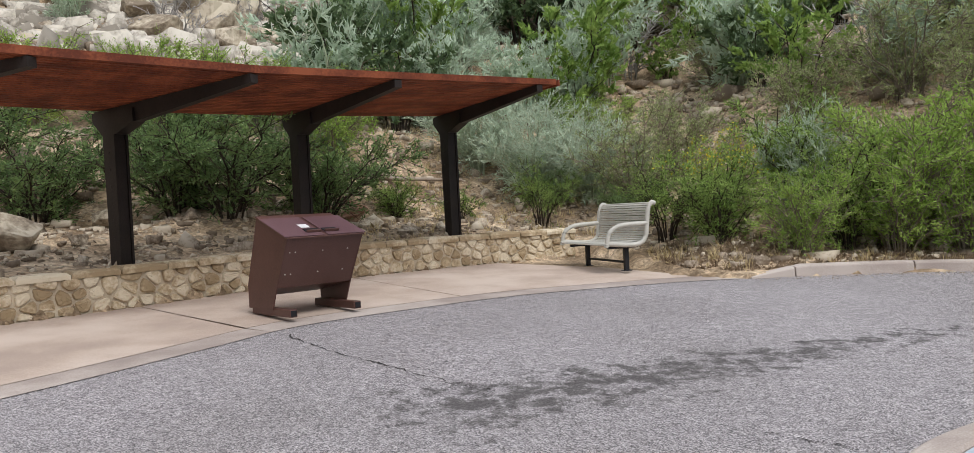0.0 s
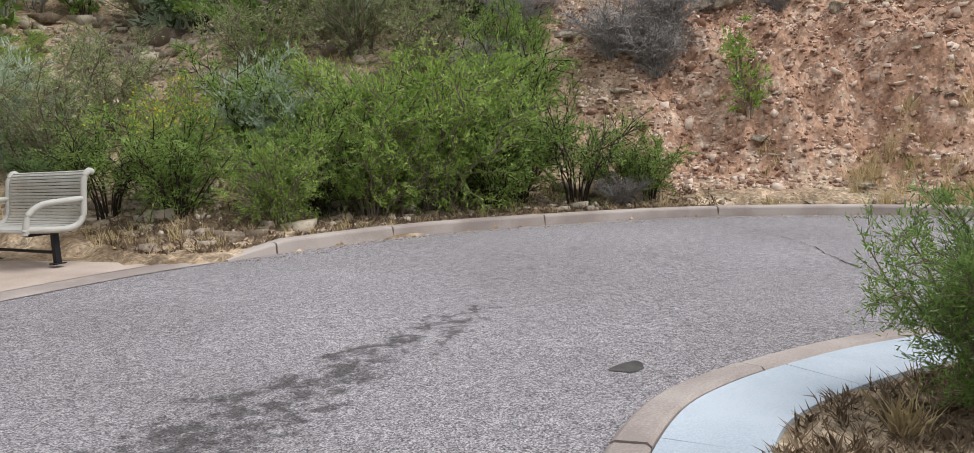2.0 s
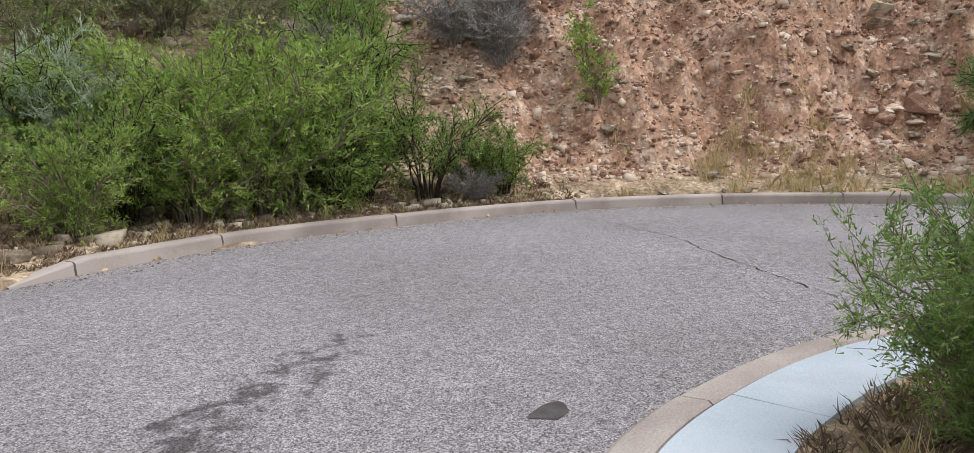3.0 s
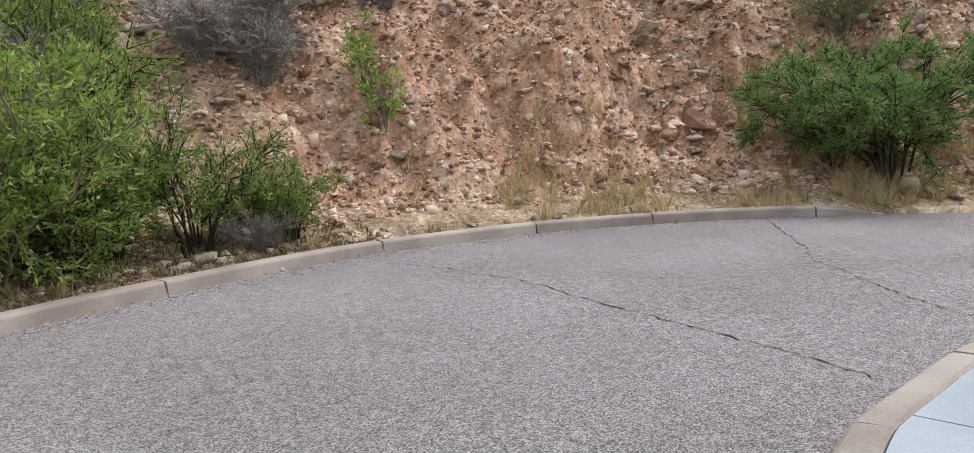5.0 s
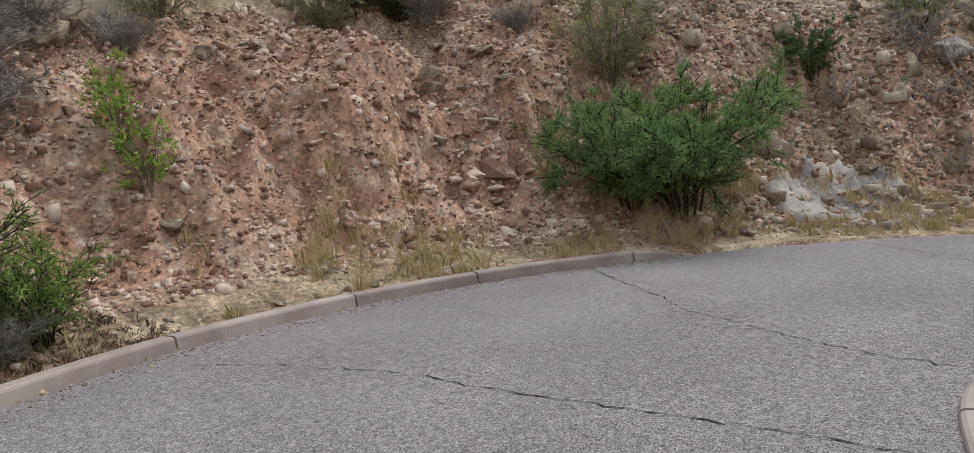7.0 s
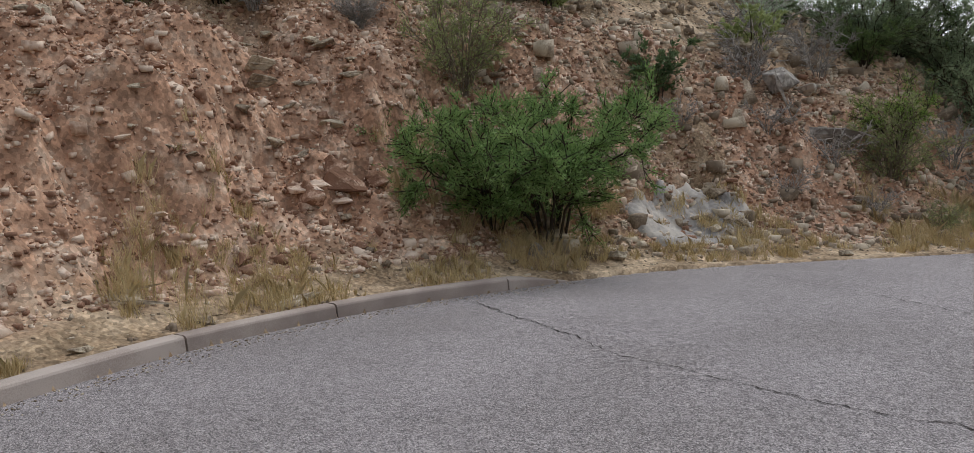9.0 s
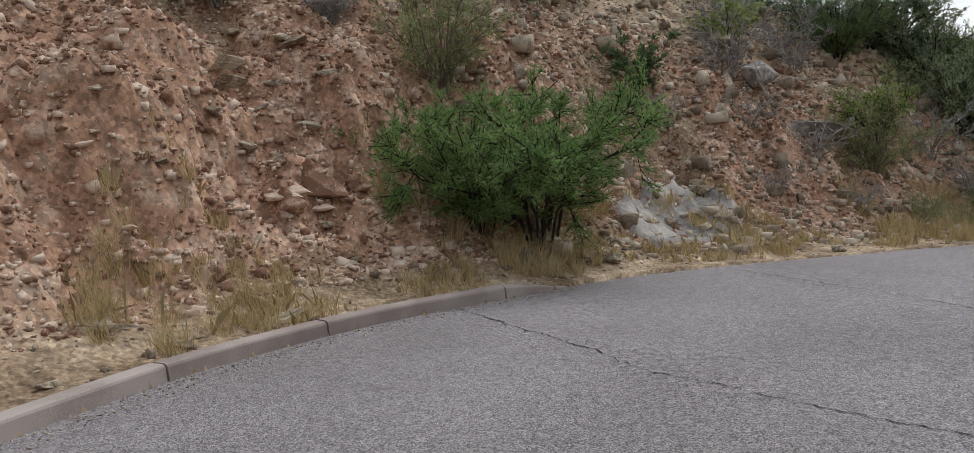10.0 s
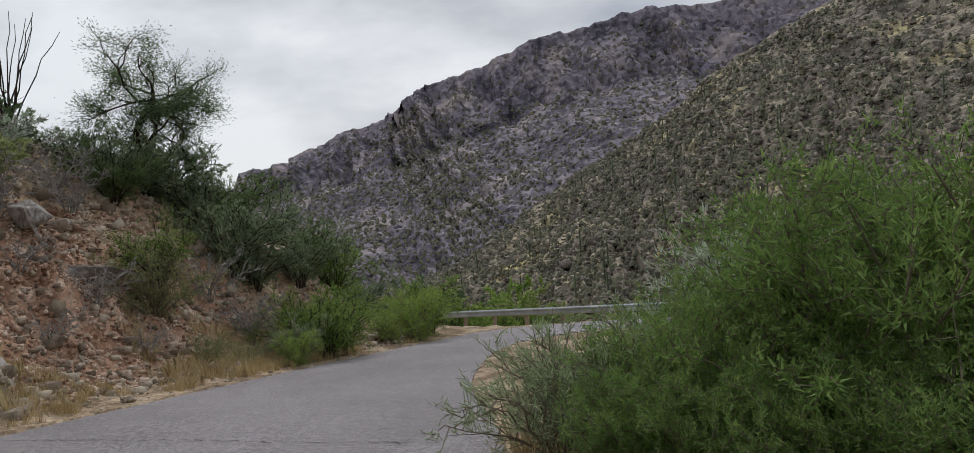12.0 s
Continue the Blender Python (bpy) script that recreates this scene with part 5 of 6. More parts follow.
for proto, x, y, s in ((S_DARK, 12.9, 14.0, 1.5), (S_DARK, 14.2, 13.0, 1.3), (S_OLIVE, 11.3, 15.3, 1.7), (S_DARK, 10.3, 15.6, 2.2), (S_OLIVE, 15.6, 11.4, 1.4), (S_OLIVE, 17.5, 9.2, 1.3), (S_DARK, 18.5, 8.0, 1.6), (S_OLIVE, 9.6, 16.2, 2.2)):
    plant(proto, x, y, s, x * 37)
# slope down the canyon
for proto, x, y, s, sq in (
        (S_OLIVE, 18.35, -4.4, 1.75, 1.0), (S_SPARSE, 18.6, -4.8, 1.7, 1.0), (S_SLOPE, 19.65, -8.1, 2.3, 1.0), (S_SLOPE, 20.1, -8.9, 2.2, 1.0), (S_SLOPE, 19.4, -8.6, 1.8, 0.9), (S_LIME, 16.4, -6.2, 0.95, 0.9), (S_GREEN, 16.75, -7.8, 1.5, 1.0), (S_GREEN, 17.05, -8.7, 1.8, 1.0),
        (S_GREEN, 17.3, -7.5, 1.7, 1.0), (S_WILLOW, 16.9, -6.9, 1.2, 0.95), (S_LIME, 17.75, -13.4, 1.8, 0.95), (S_LIME, 18.2, -14.4, 1.9, 0.95), (S_GREEN, 18.9, -16.2, 2.2, 0.9), (S_GREEN, 19.6, -17.6, 2.3, 0.9), (S_LIME, 17.9, -12.2, 1.3, 0.9), (S_DARK, 20.9, -12.3, 1.9, 1.0),
        (S_SLOPE, 20.2, -11.4, 2.0, 1.0), (S_GREEN, 20.6, -13.6, 2.1, 0.95), (S_SLOPE, 20.9, -15.2, 2.0, 0.9), (S_SLOPE, 21.3, -6.4, 1.9, 0.95), (S_DARK, 20.8, -5.8, 1.5, 0.9), (S_SLOPE, 21.9, -7.4, 2.0, 0.95), (S_SLOPE, 21.2, -8.4, 2.0, 0.95), (S_SLOPE, 22.3, -8.8, 2.2, 0.9), (S_DARK, 21.3, -9.8, 2.2, 0.95),
        (S_SLOPE, 22.6, -6.3, 1.7, 0.9), (S_FARP, 23.4, -4.2, 1.2, 0.9), (S_FARD, 22.8, -5.0, 1.1, 0.9), (S_FARP, 22.2, -4.2, 1.5, 0.8), (S_FARX, 21.6, -3.6, 1.5, 0.8), (S_FARX, 21.2, -4.6, 1.4, 0.8), (S_FARX, 20.4, -4.3, 1.3, 0.8), (S_FARX, 20.0, -2.4, 1.5, 0.8), (S_FARX, 19.6, -2.0, 1.2, 0.8),
        (S_FARX, 18.4, -1.7, 0.95, 0.8), (S_FARX, 18.0, -2.8, 1.1, 0.8), (S_FARX, 17.5, -1.5, 0.9, 0.8), (S_FARX, 17.3, -3.2, 0.8, 0.7), (S_FARX, 18.9, -6.4, 1.5, 0.9), (S_FARX, 18.3, -7.0, 1.4, 0.9), (S_FARX, 18.4, -9.3, 1.4, 0.9), (S_OLIVE, 17.2, -4.6, 0.8, 0.8), (S_OLIVE, 17.0, -5.3, 0.7, 0.8), (S_FARX, 20.8, 1.6, 1.2, 0.8), (S_FARX, 20.2, 3.6, 1.2, 0.8), (S_FARX, 19.7, 5.4, 1.1, 0.8)):
    plant(proto, x, y, s, x * 71 + y * 13, squash=sq)
rg = np.random.default_rng(91)
made = 0
while made < 85:
    x, y = rg.uniform(16.5, 30), rg.uniform(-18, 9)
    d, s = distance(np.array([x]), np.array([y]), OUTER)
    if d[0] < 3.2 or (d[0] < 4.5 and s[0] < CUT_B + 1):
        continue
    plant((S_FARX, S_FARX, S_FAR, S_FARD)[int(rg.integers(0, 4))], x, y, rg.uniform(0.8, 1.8) * (0.75 if d[0] > 6 else 1.0), rg.uniform(0, 360), squash=0.8, group="brush on the canyon slope")
    made += 1
t1 = tree(31, 6.4, "gnarled mesquite tree with airy crown on the hillside", L_DUSK, 34000, 0.075, 0.15, wide=0.22)
t1.matrix_basis = pose(22.3, -8.1, tz(22.3, -8.1) - 0.1, 0, 0, 20) @ Matrix.Diagonal((1.05, 1.05, 0.8, 1))
for x, y, s in ((21.5, -31.0, 3.0), (19.0, -30.0, 2.6), (16.5, -30.5, 3.2), (14.0, -29.5, 2.8), (24.0, -32.5, 3.0), (11.0, -30.0, 3.0), (8.0, -29.0, 3.0), (27.0, -34.0, 3.2), (17.8, -33.5, 3.4), (13.0, -33.0, 3.2)):
    plant((S_FARG, S_FAR, S_FARD)[int(x) % 3], x, y, s, x * 40, squash=0.9, group="trees behind the guard rail")
for k in range(18):
    sd, dp = -0.27 + 0.019 * k, 44 + (k * 7) % 17
    x, y = 5.76 + dp * (0.413 - 0.911 * sd), 7.33 - dp * (0.911 + 0.413 * sd)
    plant((S_FARG, S_FARD, S_FAR)[k % 3], x, y, 3.6 + (k * 5) % 4 * 0.5, k * 77, squash=0.9, group="trees behind the guard rail")


def ocotillo(x, y, h, seed):
    root = tagged(new("ocotillo"), "bare ocotillo with long thin wands on the ridge", "cactus")
    rg = np.random.default_rng(seed)
    for k in range(11):
        a, o = rg.uniform(0, 6.28), rg.uniform(0.15, 0.4)
        t = np.linspace(0, 1, 8)
        p = np.stack([np.cos(a) * o * h * t ** 1.3, np.sin(a) * o * h * t ** 1.3, h * rg.uniform(0.75, 1) * t], -1)
        p[1:] += rg.normal(0, 0.03, (7, 3))
        V, F = tube_arrays([p], [np.linspace(0.025, 0.007, 8)], 5)
        put("wand", raw("wand", V, F, M_BARK, True), root)
    root.matrix_basis = pose(x, y, tz(x, y) - 0.05)


ocotillo(23.6, -5.4, 3.4, 5)
# island
plant(S_HOP, 4.55, 3.72, 1.18, 15)
plant(S_HOP, 4.8, 3.3, 1.15, 130)
plant(S_WILLOW, 7.7, 2.0, 1.2, 0, squash=0.95)
plant(S_WILLOW, 7.95, 1.2, 0.95, 120, squash=0.95)
plant(S_WILLOW, 7.25, 1.7, 1.25, 200, squash=0.95)
plant(S_HOP, 6.75, 2.1, 1.3, 40)
plant(S_HOP, 6.9, 1.2, 1.4, 100)
plant(S_HOP, 6.1, 2.2, 1.45, 70)
plant(S_HOP, 5.6, 2.0, 2.1, 220, "tall green hopbush with narrow leaves beside the island path")
plant(S_HOP, 5.9, 0.9, 2.0, 300, "tall green hopbush with narrow leaves beside the island path")
plant(S_HOP, 4.9, 1.6, 2.3, 10, "tall green hopbush with narrow leaves beside the island path")
for x, y, sc in ((7.05, 2.55, 0.85), (6.6, 2.75, 0.9), (6.15, 2.85, 0.9), (5.7, 2.8, 1.0), (5.3, 2.9, 1.1)):
    plant(S_HOP, x, y, sc, x * 90)
plant(S_PALE, 6.8, -0.8, 1.9, 60)
plant(S_PALE, 6.3, -1.6, 2.0, 160)
for proto in PROTOS:
    for o in (*proto.children_recursive, proto):
        bpy.data.objects.remove(o)

# ================= rocks, stones, grass =================
pts, d, s = zone(95000, 3, 9, 20.5, -6, 15, lambda d, s: (d > 0.9) & (d < 5.8) & (s > CUT_A) & (s < CUT_C))
rg = np.random.default_rng(8)
sz = np.clip(rg.lognormal(-3.35, 0.6, len(pts)), 0.012, 0.22)
scatter_stones("bank_stones", pts, sz, M_ROCK_RED, "small angular stones stuck in the red clay bank", 4)
pts, d, s = zone(30000, 5, -7, 22, -12, 20, lambda d, s: (d > 0.12) & (d < 7) & ~((s > CUT_A + 1) & (s < CUT_B) & (d > 1.4)))
sz = np.clip(rg.lognormal(-3.5, 0.55, len(pts)), 0.012, 0.2)
scatter_stones("loose_stones", pts, sz, M_STONES, "loose tan stones and gravel on the slope", 6)
pts, d, s = zone(9000, 6, -25, 12, 18, 40, lambda d, s: d > 6)
sz = np.clip(rg.lognormal(-1.9, 0.6, len(pts)), 0.05, 0.9)
scatter_stones("hill_stones", pts, sz, M_STONES, "pale stones strewn over the hillside", 7)
pts, d, s = zone(2600, 33, -16, -4, 17.5, 29, lambda d, s: d > 5)
scatter_stones("outcrop_rubble", pts, np.clip(rg.lognormal(-1.1, 0.5, len(pts)), 0.12, 1.1), M_PALESTONES, "pale grey broken rock covering the high hillside", 34)
pts, d, s = zone(16000, 26, -8, 10, 9, 24, lambda d, s: (d > 0.5) & (d < 9))
sz = np.clip(rg.lognormal(-2.75, 0.6, len(pts)), 0.03, 0.4)
scatter_stones("slope_rubble", pts, sz, M_STONES, "grey-tan rubble covering the slope", 27)
pts, d, s = zone(16000, 28, 14.5, 27, -14, 8, lambda d, s: (d > 0.6) & (d < 9) & (s > CUT_B - 1.5))
sz = np.clip(rg.lognormal(-2.6, 0.6, len(pts)), 0.03, 0.5)
scatter_stones("canyon_rubble", pts, sz, M_STONES, "grey-tan rubble covering the canyon slope", 29)
# gravel along the kerb foot on the asphalt
g = resample(CURB, 0.012)
gp = np.array([(p.x, p.y) for p in g]) + rg.normal(0, 0.02, (len(g), 2))
inward = np.array([(-(q - p).normalized().y, (q - p).normalized().x) for p, q in zip(g, g[1:] + [2 * g[-1] - g[-2]])])
gp = gp - inward * (0.05 + np.abs(rg.normal(0, 0.13, (len(g), 1))))
gp = np.concatenate([gp, ground(gp[:, 0], gp[:, 1])[:, None] + 0.003], 1)
scatter_stones("kerb_gravel", gp, rg.uniform(0.006, 0.02, len(gp)), M_STONES, "fine gravel washed along the kerb", 9)

for k, x, y, sz_, lab in (
        ("red", 15.15, 7.06, 0.5, "tan rock at the foot of the bank"), ("red", 15.58, 6.69, 0.45, "tan rock at the foot of the bank"), ("red", 15.33, 6.62, 0.4, "reddish rock at the foot of the bank"), ("grey", 15.02, 4.05, 0.36, "dark grey rock under the acacia"), ("pale", 15.46, 3.69, 0.4, "tan rock under the acacia"), ("pale", 14.92, 2.99, 0.3, "white rock beside the road"), ("pale", 16.57, 0.27, 0.35, "pale rock in the wash"), ("pale", 16.46, 0.03, 0.3, "pale rock in the wash"), ("pale", 16.32, 0.66, 0.28, "pale rock in the wash"), ("pale", -5.75, 9.75, 1.0, "big pale boulder behind the stone wall"), ("pale", -5.0, 10.3, 0.35, "pale rock behind the stone wall"), ("pale", -5.6, 12.2, 0.6, "pale rock under the dark shrubs"), ("red", -2.45, 14.0, 0.8, "reddish rock among the shrubs"),
        ("pale", -2.0, 13.6, 0.45, "tan rock behind the stone wall"), ("pale", 7.4, 20.3, 1.6, "pale ledge rock on the hillside"), ("pale", 6.4, 20.9, 1.2, "pale ledge rock on the hillside"), ("pale", -8.6, 21.0, 1.8, "pale rock outcrop on the hillside"), ("pale", -7.5, 24.5, 2.2, "pale rock outcrop on the hillside"),
        ("pale", -10.5, 25.5, 2.4, "pale rock outcrop on the hillside"), ("pale", -6.2, 22.6, 1.3, "pale rock outcrop on the hillside"), ("pale", -8.7, 21.1, 1.6, "pale rock outcrop on the hillside"), ("pale", -7.8, 23.4, 2.2, "pale rock outcrop on the hillside"), ("pale", -9.0, 24.8, 2.4, "pale rock outcrop on the hillside"), ("pale", -6.9, 22.2, 1.6, "pale rock outcrop on the hillside"), ("pale", -11.9, 23.0, 1.9, "pale rock outcrop on the hillside"), ("pale", -9.8, 22.6, 1.5, "pale rock outcrop on the hillside"), ("red", 11.35, 14.46, 0.75, "orange-grey boulder at the top of the bank"), ("pale", 13.53, 12.59, 0.55, "pale rock at the top of the bank"), ("pale", 15.9, 12.4, 1.5, "pale boulder at the top of the bank"), ("pale", 14.8, 13.0, 1.0, "pale boulder at the top of the bank"), ("pale", 18.2, 10.0, 0.75, "pale boulder at the top of the bank"), ("pale", 17.8, 9.6, 0.65, "pale boulder at the top of the bank"), ("red", 15.1, 7.05, 0.55, "tan rock at the foot of the bank"), ("red", 15.5, 6.62, 0.62, "tan rock at the foot of the bank"), ("pale", 14.06, 12.21, 0.7, "white boulder at the top of the bank"),
        ("pale", 14.3, 12.1, 0.6, "pale rock at the top of the bank"), ("pale", 15.0, 10.6, 0.5, "pale rock at the top of the bank"), ("pale", 15.5, 10.0, 0.45, "pale rock at the top of the bank"), ("red", 15.25, 6.95, 0.5, "tan rock at the foot of the bank"), ("red", 15.5, 6.55, 0.55, "tan rock at the foot of the bank"), ("red", 15.5, 6.1, 0.3, "tan rock at the foot of the bank"),
        ("grey", 14.9, 4.1, 0.38, "dark grey rock under the acacia"), ("grey", 15.1, 4.45, 0.3, "grey rock under the acacia"), ("pale", 15.0, 2.96, 0.24, "white rock beside the road"), ("pale", 16.3, 0.4, 0.3, "pale rock in the wash"), ("pale", 16.5, 0.1, 0.35, "pale rock in the wash"), ("pale", 17.2, 0.2, 0.5, "pale rock in the wash"), ("pale", 16.6, 0.6, 0.35, "pale rock in the wash"), ("grey", 18.7, -3.5, 1.5, "grey boulder on the slope"), ("grey", 19.3, -2.6, 1.2, "grey boulder on the slope"), ("grey", 20.0, -3.6, 1.0, "grey rock on the slope"), ("pale", 15.35, -1.0, 0.22, "tan rock at the road's edge"), ("pale", 20.6, -2.4, 0.8, "pale rock on the slope"),
        ("pale", 21.3, -6.6, 0.6, "pale rock on the slope"), ("red", 20.4, -8.4, 1.0, "reddish rock on the slope"), ("red", 20.8, -10.9, 1.2, "reddish rock on the slope"), ("pale", 3.0, 3.78, 0.16, "pale rock at the island's edge"), ("pale", 3.15, 3.7, 0.12, "pale rock at the island's edge")):
    rock(k, x, y, sz_, lab, turn=x * 63 % 360, tilt=8)
for x, y, sz_, tl in ((16.72, 7.49, 0.5, 35), (17.25, 6.63, 0.5, -12), (17.85, 7.33, 0.45, 15), (11.65, 12.31, 0.5, 8), (11.01, 12.30, 0.4, -10), (12.61, 8.89, 0.55, 4), (12.11, 10.30, 0.5, 6), (17.35, 7.75, 0.4, 10), (17.5, 7.4, 0.45, -15), (17.2, 6.5, 0.5, 12), (16.65, 7.5, 0.5, 35), (16.68, 6.9, 0.35, -20), (16.5, 7.2, 0.35, 15), (15.26, 6.6, 0.35, 5), (12.63, 8.86, 0.6, 4), (15.9, 7.4, 0.42, 30), (16.1, 7.0, 0.4, -20), (16.3, 6.6, 0.45, 12), (15.75, 7.75, 0.35, 15), (16.5, 6.2, 0.42, -15), (13.0, 7.35, 0.6, 5), (16.0, 6.75, 0.3, 10), (12.4, 8.15, 0.3, 5), (11.55, 9.0, 0.3, 6), (11.0, 13.6, 0.7, 8), (10.6, 13.9, 0.6, -8)):
    rock("slab", x, y, sz_, "flat tan rock slab in the bank", turn=x * 91 % 360, tilt=tl, sink=0.3, group="rock slabs in the bank")
rg2 = random.Random(3)
for _ in range(60):
    x, y = rg2.uniform(14.5, 16.6), rg2.uniform(2.6, 5.0)
    if distance(np.array([x]), np.array([y]), OUTER)[0][0] > 0.3:
        rock(rg2.choice(("grey", "pale", "slab")), x, y, rg2.uniform(0.08, 0.22), "small rock in the rubble below the acacia", turn=rg2.uniform(0, 360), group="rubble below the acacia")
for _ in range(120):
    x, y = rg2.uniform(10, 17.5), rg2.uniform(3, 13)
    d, s = distance(np.array([x]), np.array([y]), OUTER)
    if 1.3 < d[0] < 5 and CUT_A < s[0] < CUT_B and not inside(np.array([x]), np.array([y]), OUTER_POLY)[0]:
        rock(rg2.choice(("red", "red", "slab")), x, y, rg2.uniform(0.09, 0.3), "angular stone stuck in the red clay bank", turn=rg2.uniform(0, 360), tilt=rg2.uniform(-20, 20), sink=0.35, group="stones in the bank")

# bleached bedrock where the wash comes down
def bedrock(cx, cy, along, across, seed):
    """A low outcrop of stepped, cracked sheets lying on the slope."""
    a, b = Vector((0.39, -0.92)), Vector((0.92, 0.39))
    u, v = np.meshgrid(np.linspace(-1, 1, 64), np.linspace(-1, 1, 34), indexing="ij")
    x, y = cx + a.x * along * u + b.x * across * v, cy + a.y * along * u + b.y * across * v
    r = np.hypot(u, v) + 0.22 * fbm(u * 1.7, v * 1.7, 3, seed)
    sheet = np.floor((fbm(u * 1.6 + 0.4 * v, v * 1.3, 2, seed + 2) + 1) * 2.5) / 2.5
    crackle = np.abs(fbm(u * 2.4, v * 1.6, 2, seed + 5))
    h = 0.03 + 0.035 * sheet - 0.04 * np.exp(-(crackle / 0.05) ** 2) + 0.012 * fbm(u * 9, v * 7, 3, seed + 7)
    edge = np.clip((0.92 - r) / 0.12, 0, 1)
    z = terrain(x, y) + h * edge - 0.08 * (1 - edge)
    nu, nv = u.shape
    I2, J2 = np.meshgrid(np.arange(nu - 1), np.arange(nv - 1), indexing="ij")
    q = np.stack([I2 * nv + J2, (I2 + 1) * nv + J2, (I2 + 1) * nv + J2 + 1, I2 * nv + J2 + 1], -1).reshape(-1, 4)
    tagged(put("bedrock_outcrop", raw("bedrock_outcrop", np.stack([x, y, z], -1).reshape(-1, 3), q, M_WASH)), "bleached blue-grey bedrock sheets in the wash beside the road", "rock")


bedrock(16.5, 1.1, 1.55, 0.85, 71)

# fallen branch on the slope
V, F = tube_arrays([[(-3.2, 15.3, tz(-3.2, 15.3) + 0.1), (-1.9, 15.9, tz(-1.9, 15.9) + 0.16), (-0.6, 16.5, tz(-0.6, 16.5) + 0.25)]], [np.array([0.035, 0.045, 0.03])], 8)
tagged(put("fallen_branch", raw("fallen_branch", V, F, M_WOOD, True)), "bleached fallen branch lying on the stony slope", "branch")

# dry grass
pts, d, s = zone(15000, 12, 9.5, 20, -13, 10.5, lambda d, s: (d > 0.2) & (d < 2.3) & (s > run_at(10.6, 9.2)) & (d < 0.9 + 1.5 * (np.sin(s * 1.7) + 1) / 2))
keep = vnoise(pts[:, 0] * 1.1, pts[:, 1] * 1.1, 4) + 0.5 * vnoise(pts[:, 0] * 3, pts[:, 1] * 3, 6) > 0.02
pts = pts[keep]
tufts("dry_grass", pts, rg.uniform(0.08, 0.28, len(pts)), 22, L_DRY, "thin straw-coloured dry grass on the verge", 13)
pts, d, s = zone(1500, 19, 11, 20, -10, 9, lambda d, s: (d > 0.3) & (d < 2.6) & (s > run_at(11.6, 8.3)))
pts = pts[vnoise(pts[:, 0] * 0.9 + 3, pts[:, 1] * 0.9, 8) > 0.05]
tufts("tall_dry_grass", pts, rg.uniform(0.22, 0.55, len(pts)), 70, L_DRY, "taller wispy clumps of dry straw-coloured grass", 14, lean=0.4, width=0.0045)
pts, d, s = zone(1500, 15, -3, 10, 10, 20, lambda d, s: (d > 0.15) & (d < 6))
tufts("slope_grass", pts, rg.uniform(0.06, 0.25, len(pts)), 14, L_DRY, "sparse dry grass between the shrubs", 16)
pts, d, s = zone(5200, 45, 2.4, 10.5, 9.5, 13.5, lambda d, s: (d > 0.2) & (d < 1.7) & (s > WALL_END))
tufts("leaf_litter", pts, rg.uniform(0.05, 0.14, len(pts)), 12, L_STRAW, "brown leaf litter and dead stems under the shrubs", 46, lean=1.6, width=0.009)
# litter and dead grass on the island
x, y = rg.uniform(1.7, 8.3, 10000), rg.uniform(-1.5, 4.6, 10000)
dr, _ = distance(x, y, RIGHT + RIGHT_FAR[1:])
ok = inside(x, y, ISLAND_POLY) & (dr > 0.68) & (dr < 3.2)
ok |= inside(x, y, ISLAND_POLY) & (dr > 0.05) & (y < 2.55) & (dr < 2.5)
pts = np.stack([x[ok], y[ok], terrain(x[ok], y[ok])], -1)
tufts("island_litter", pts, rg.uniform(0.06, 0.18, len(pts)), 9, L_STRAW, "brown dead grass and litter on the island", 17, lean=1.5, width=0.008)
cl = [(4.1, 4.0, 0.25), (7.7, 2.5, 0.45), (7.4, 2.2, 0.4), (8.0, 2.1, 0.4), (7.1, 2.4, 0.35), (8.2, 1.5, 0.4)]
tufts("island_grass", np.array([(a, b, tz(a, b)) for a, b, _ in cl]), np.array([c[2] for c in cl]), 110, L_DRY, "dry grass clumps on the island", 18, lean=0.5)

# ================= mountains =================
M_MOUNT = mat("mountain_rock", ["524c54", "6e6770", "857c82", "9a8e89"], 0.05, 0.95, 1.0, 0.5, pos=(0.3, 0.7), cells=0.45)
M_SLOPE = mat("mountain_slope", ["655e54", "80776a", "9a8f7a", "c2b47e"], 0.07, 0.95, 1.0, 1.2, pos=(0.3, 0.75), cells=0.8)
for mm in (M_MOUNT, M_SLOPE):
    for nd in mm.node_tree.nodes:
        if nd.bl_idname == "ShaderNodeBump":
            nd.inputs["Distance"].default_value = 1.5
M_MOUNTSTONE = mat("mountain_stone", ["6a625c", "8a8078", "a79b8e"], 0.5, 0.97, 0.6, 4, island=0.4, spec=0.1)
L_SCRUB = leafmat("scrub", "4c4b3f", "7c7a60", trans=0.0)
L_CACTUS = leafmat("cactus_green", "46523e", "646f54", trans=0.0)


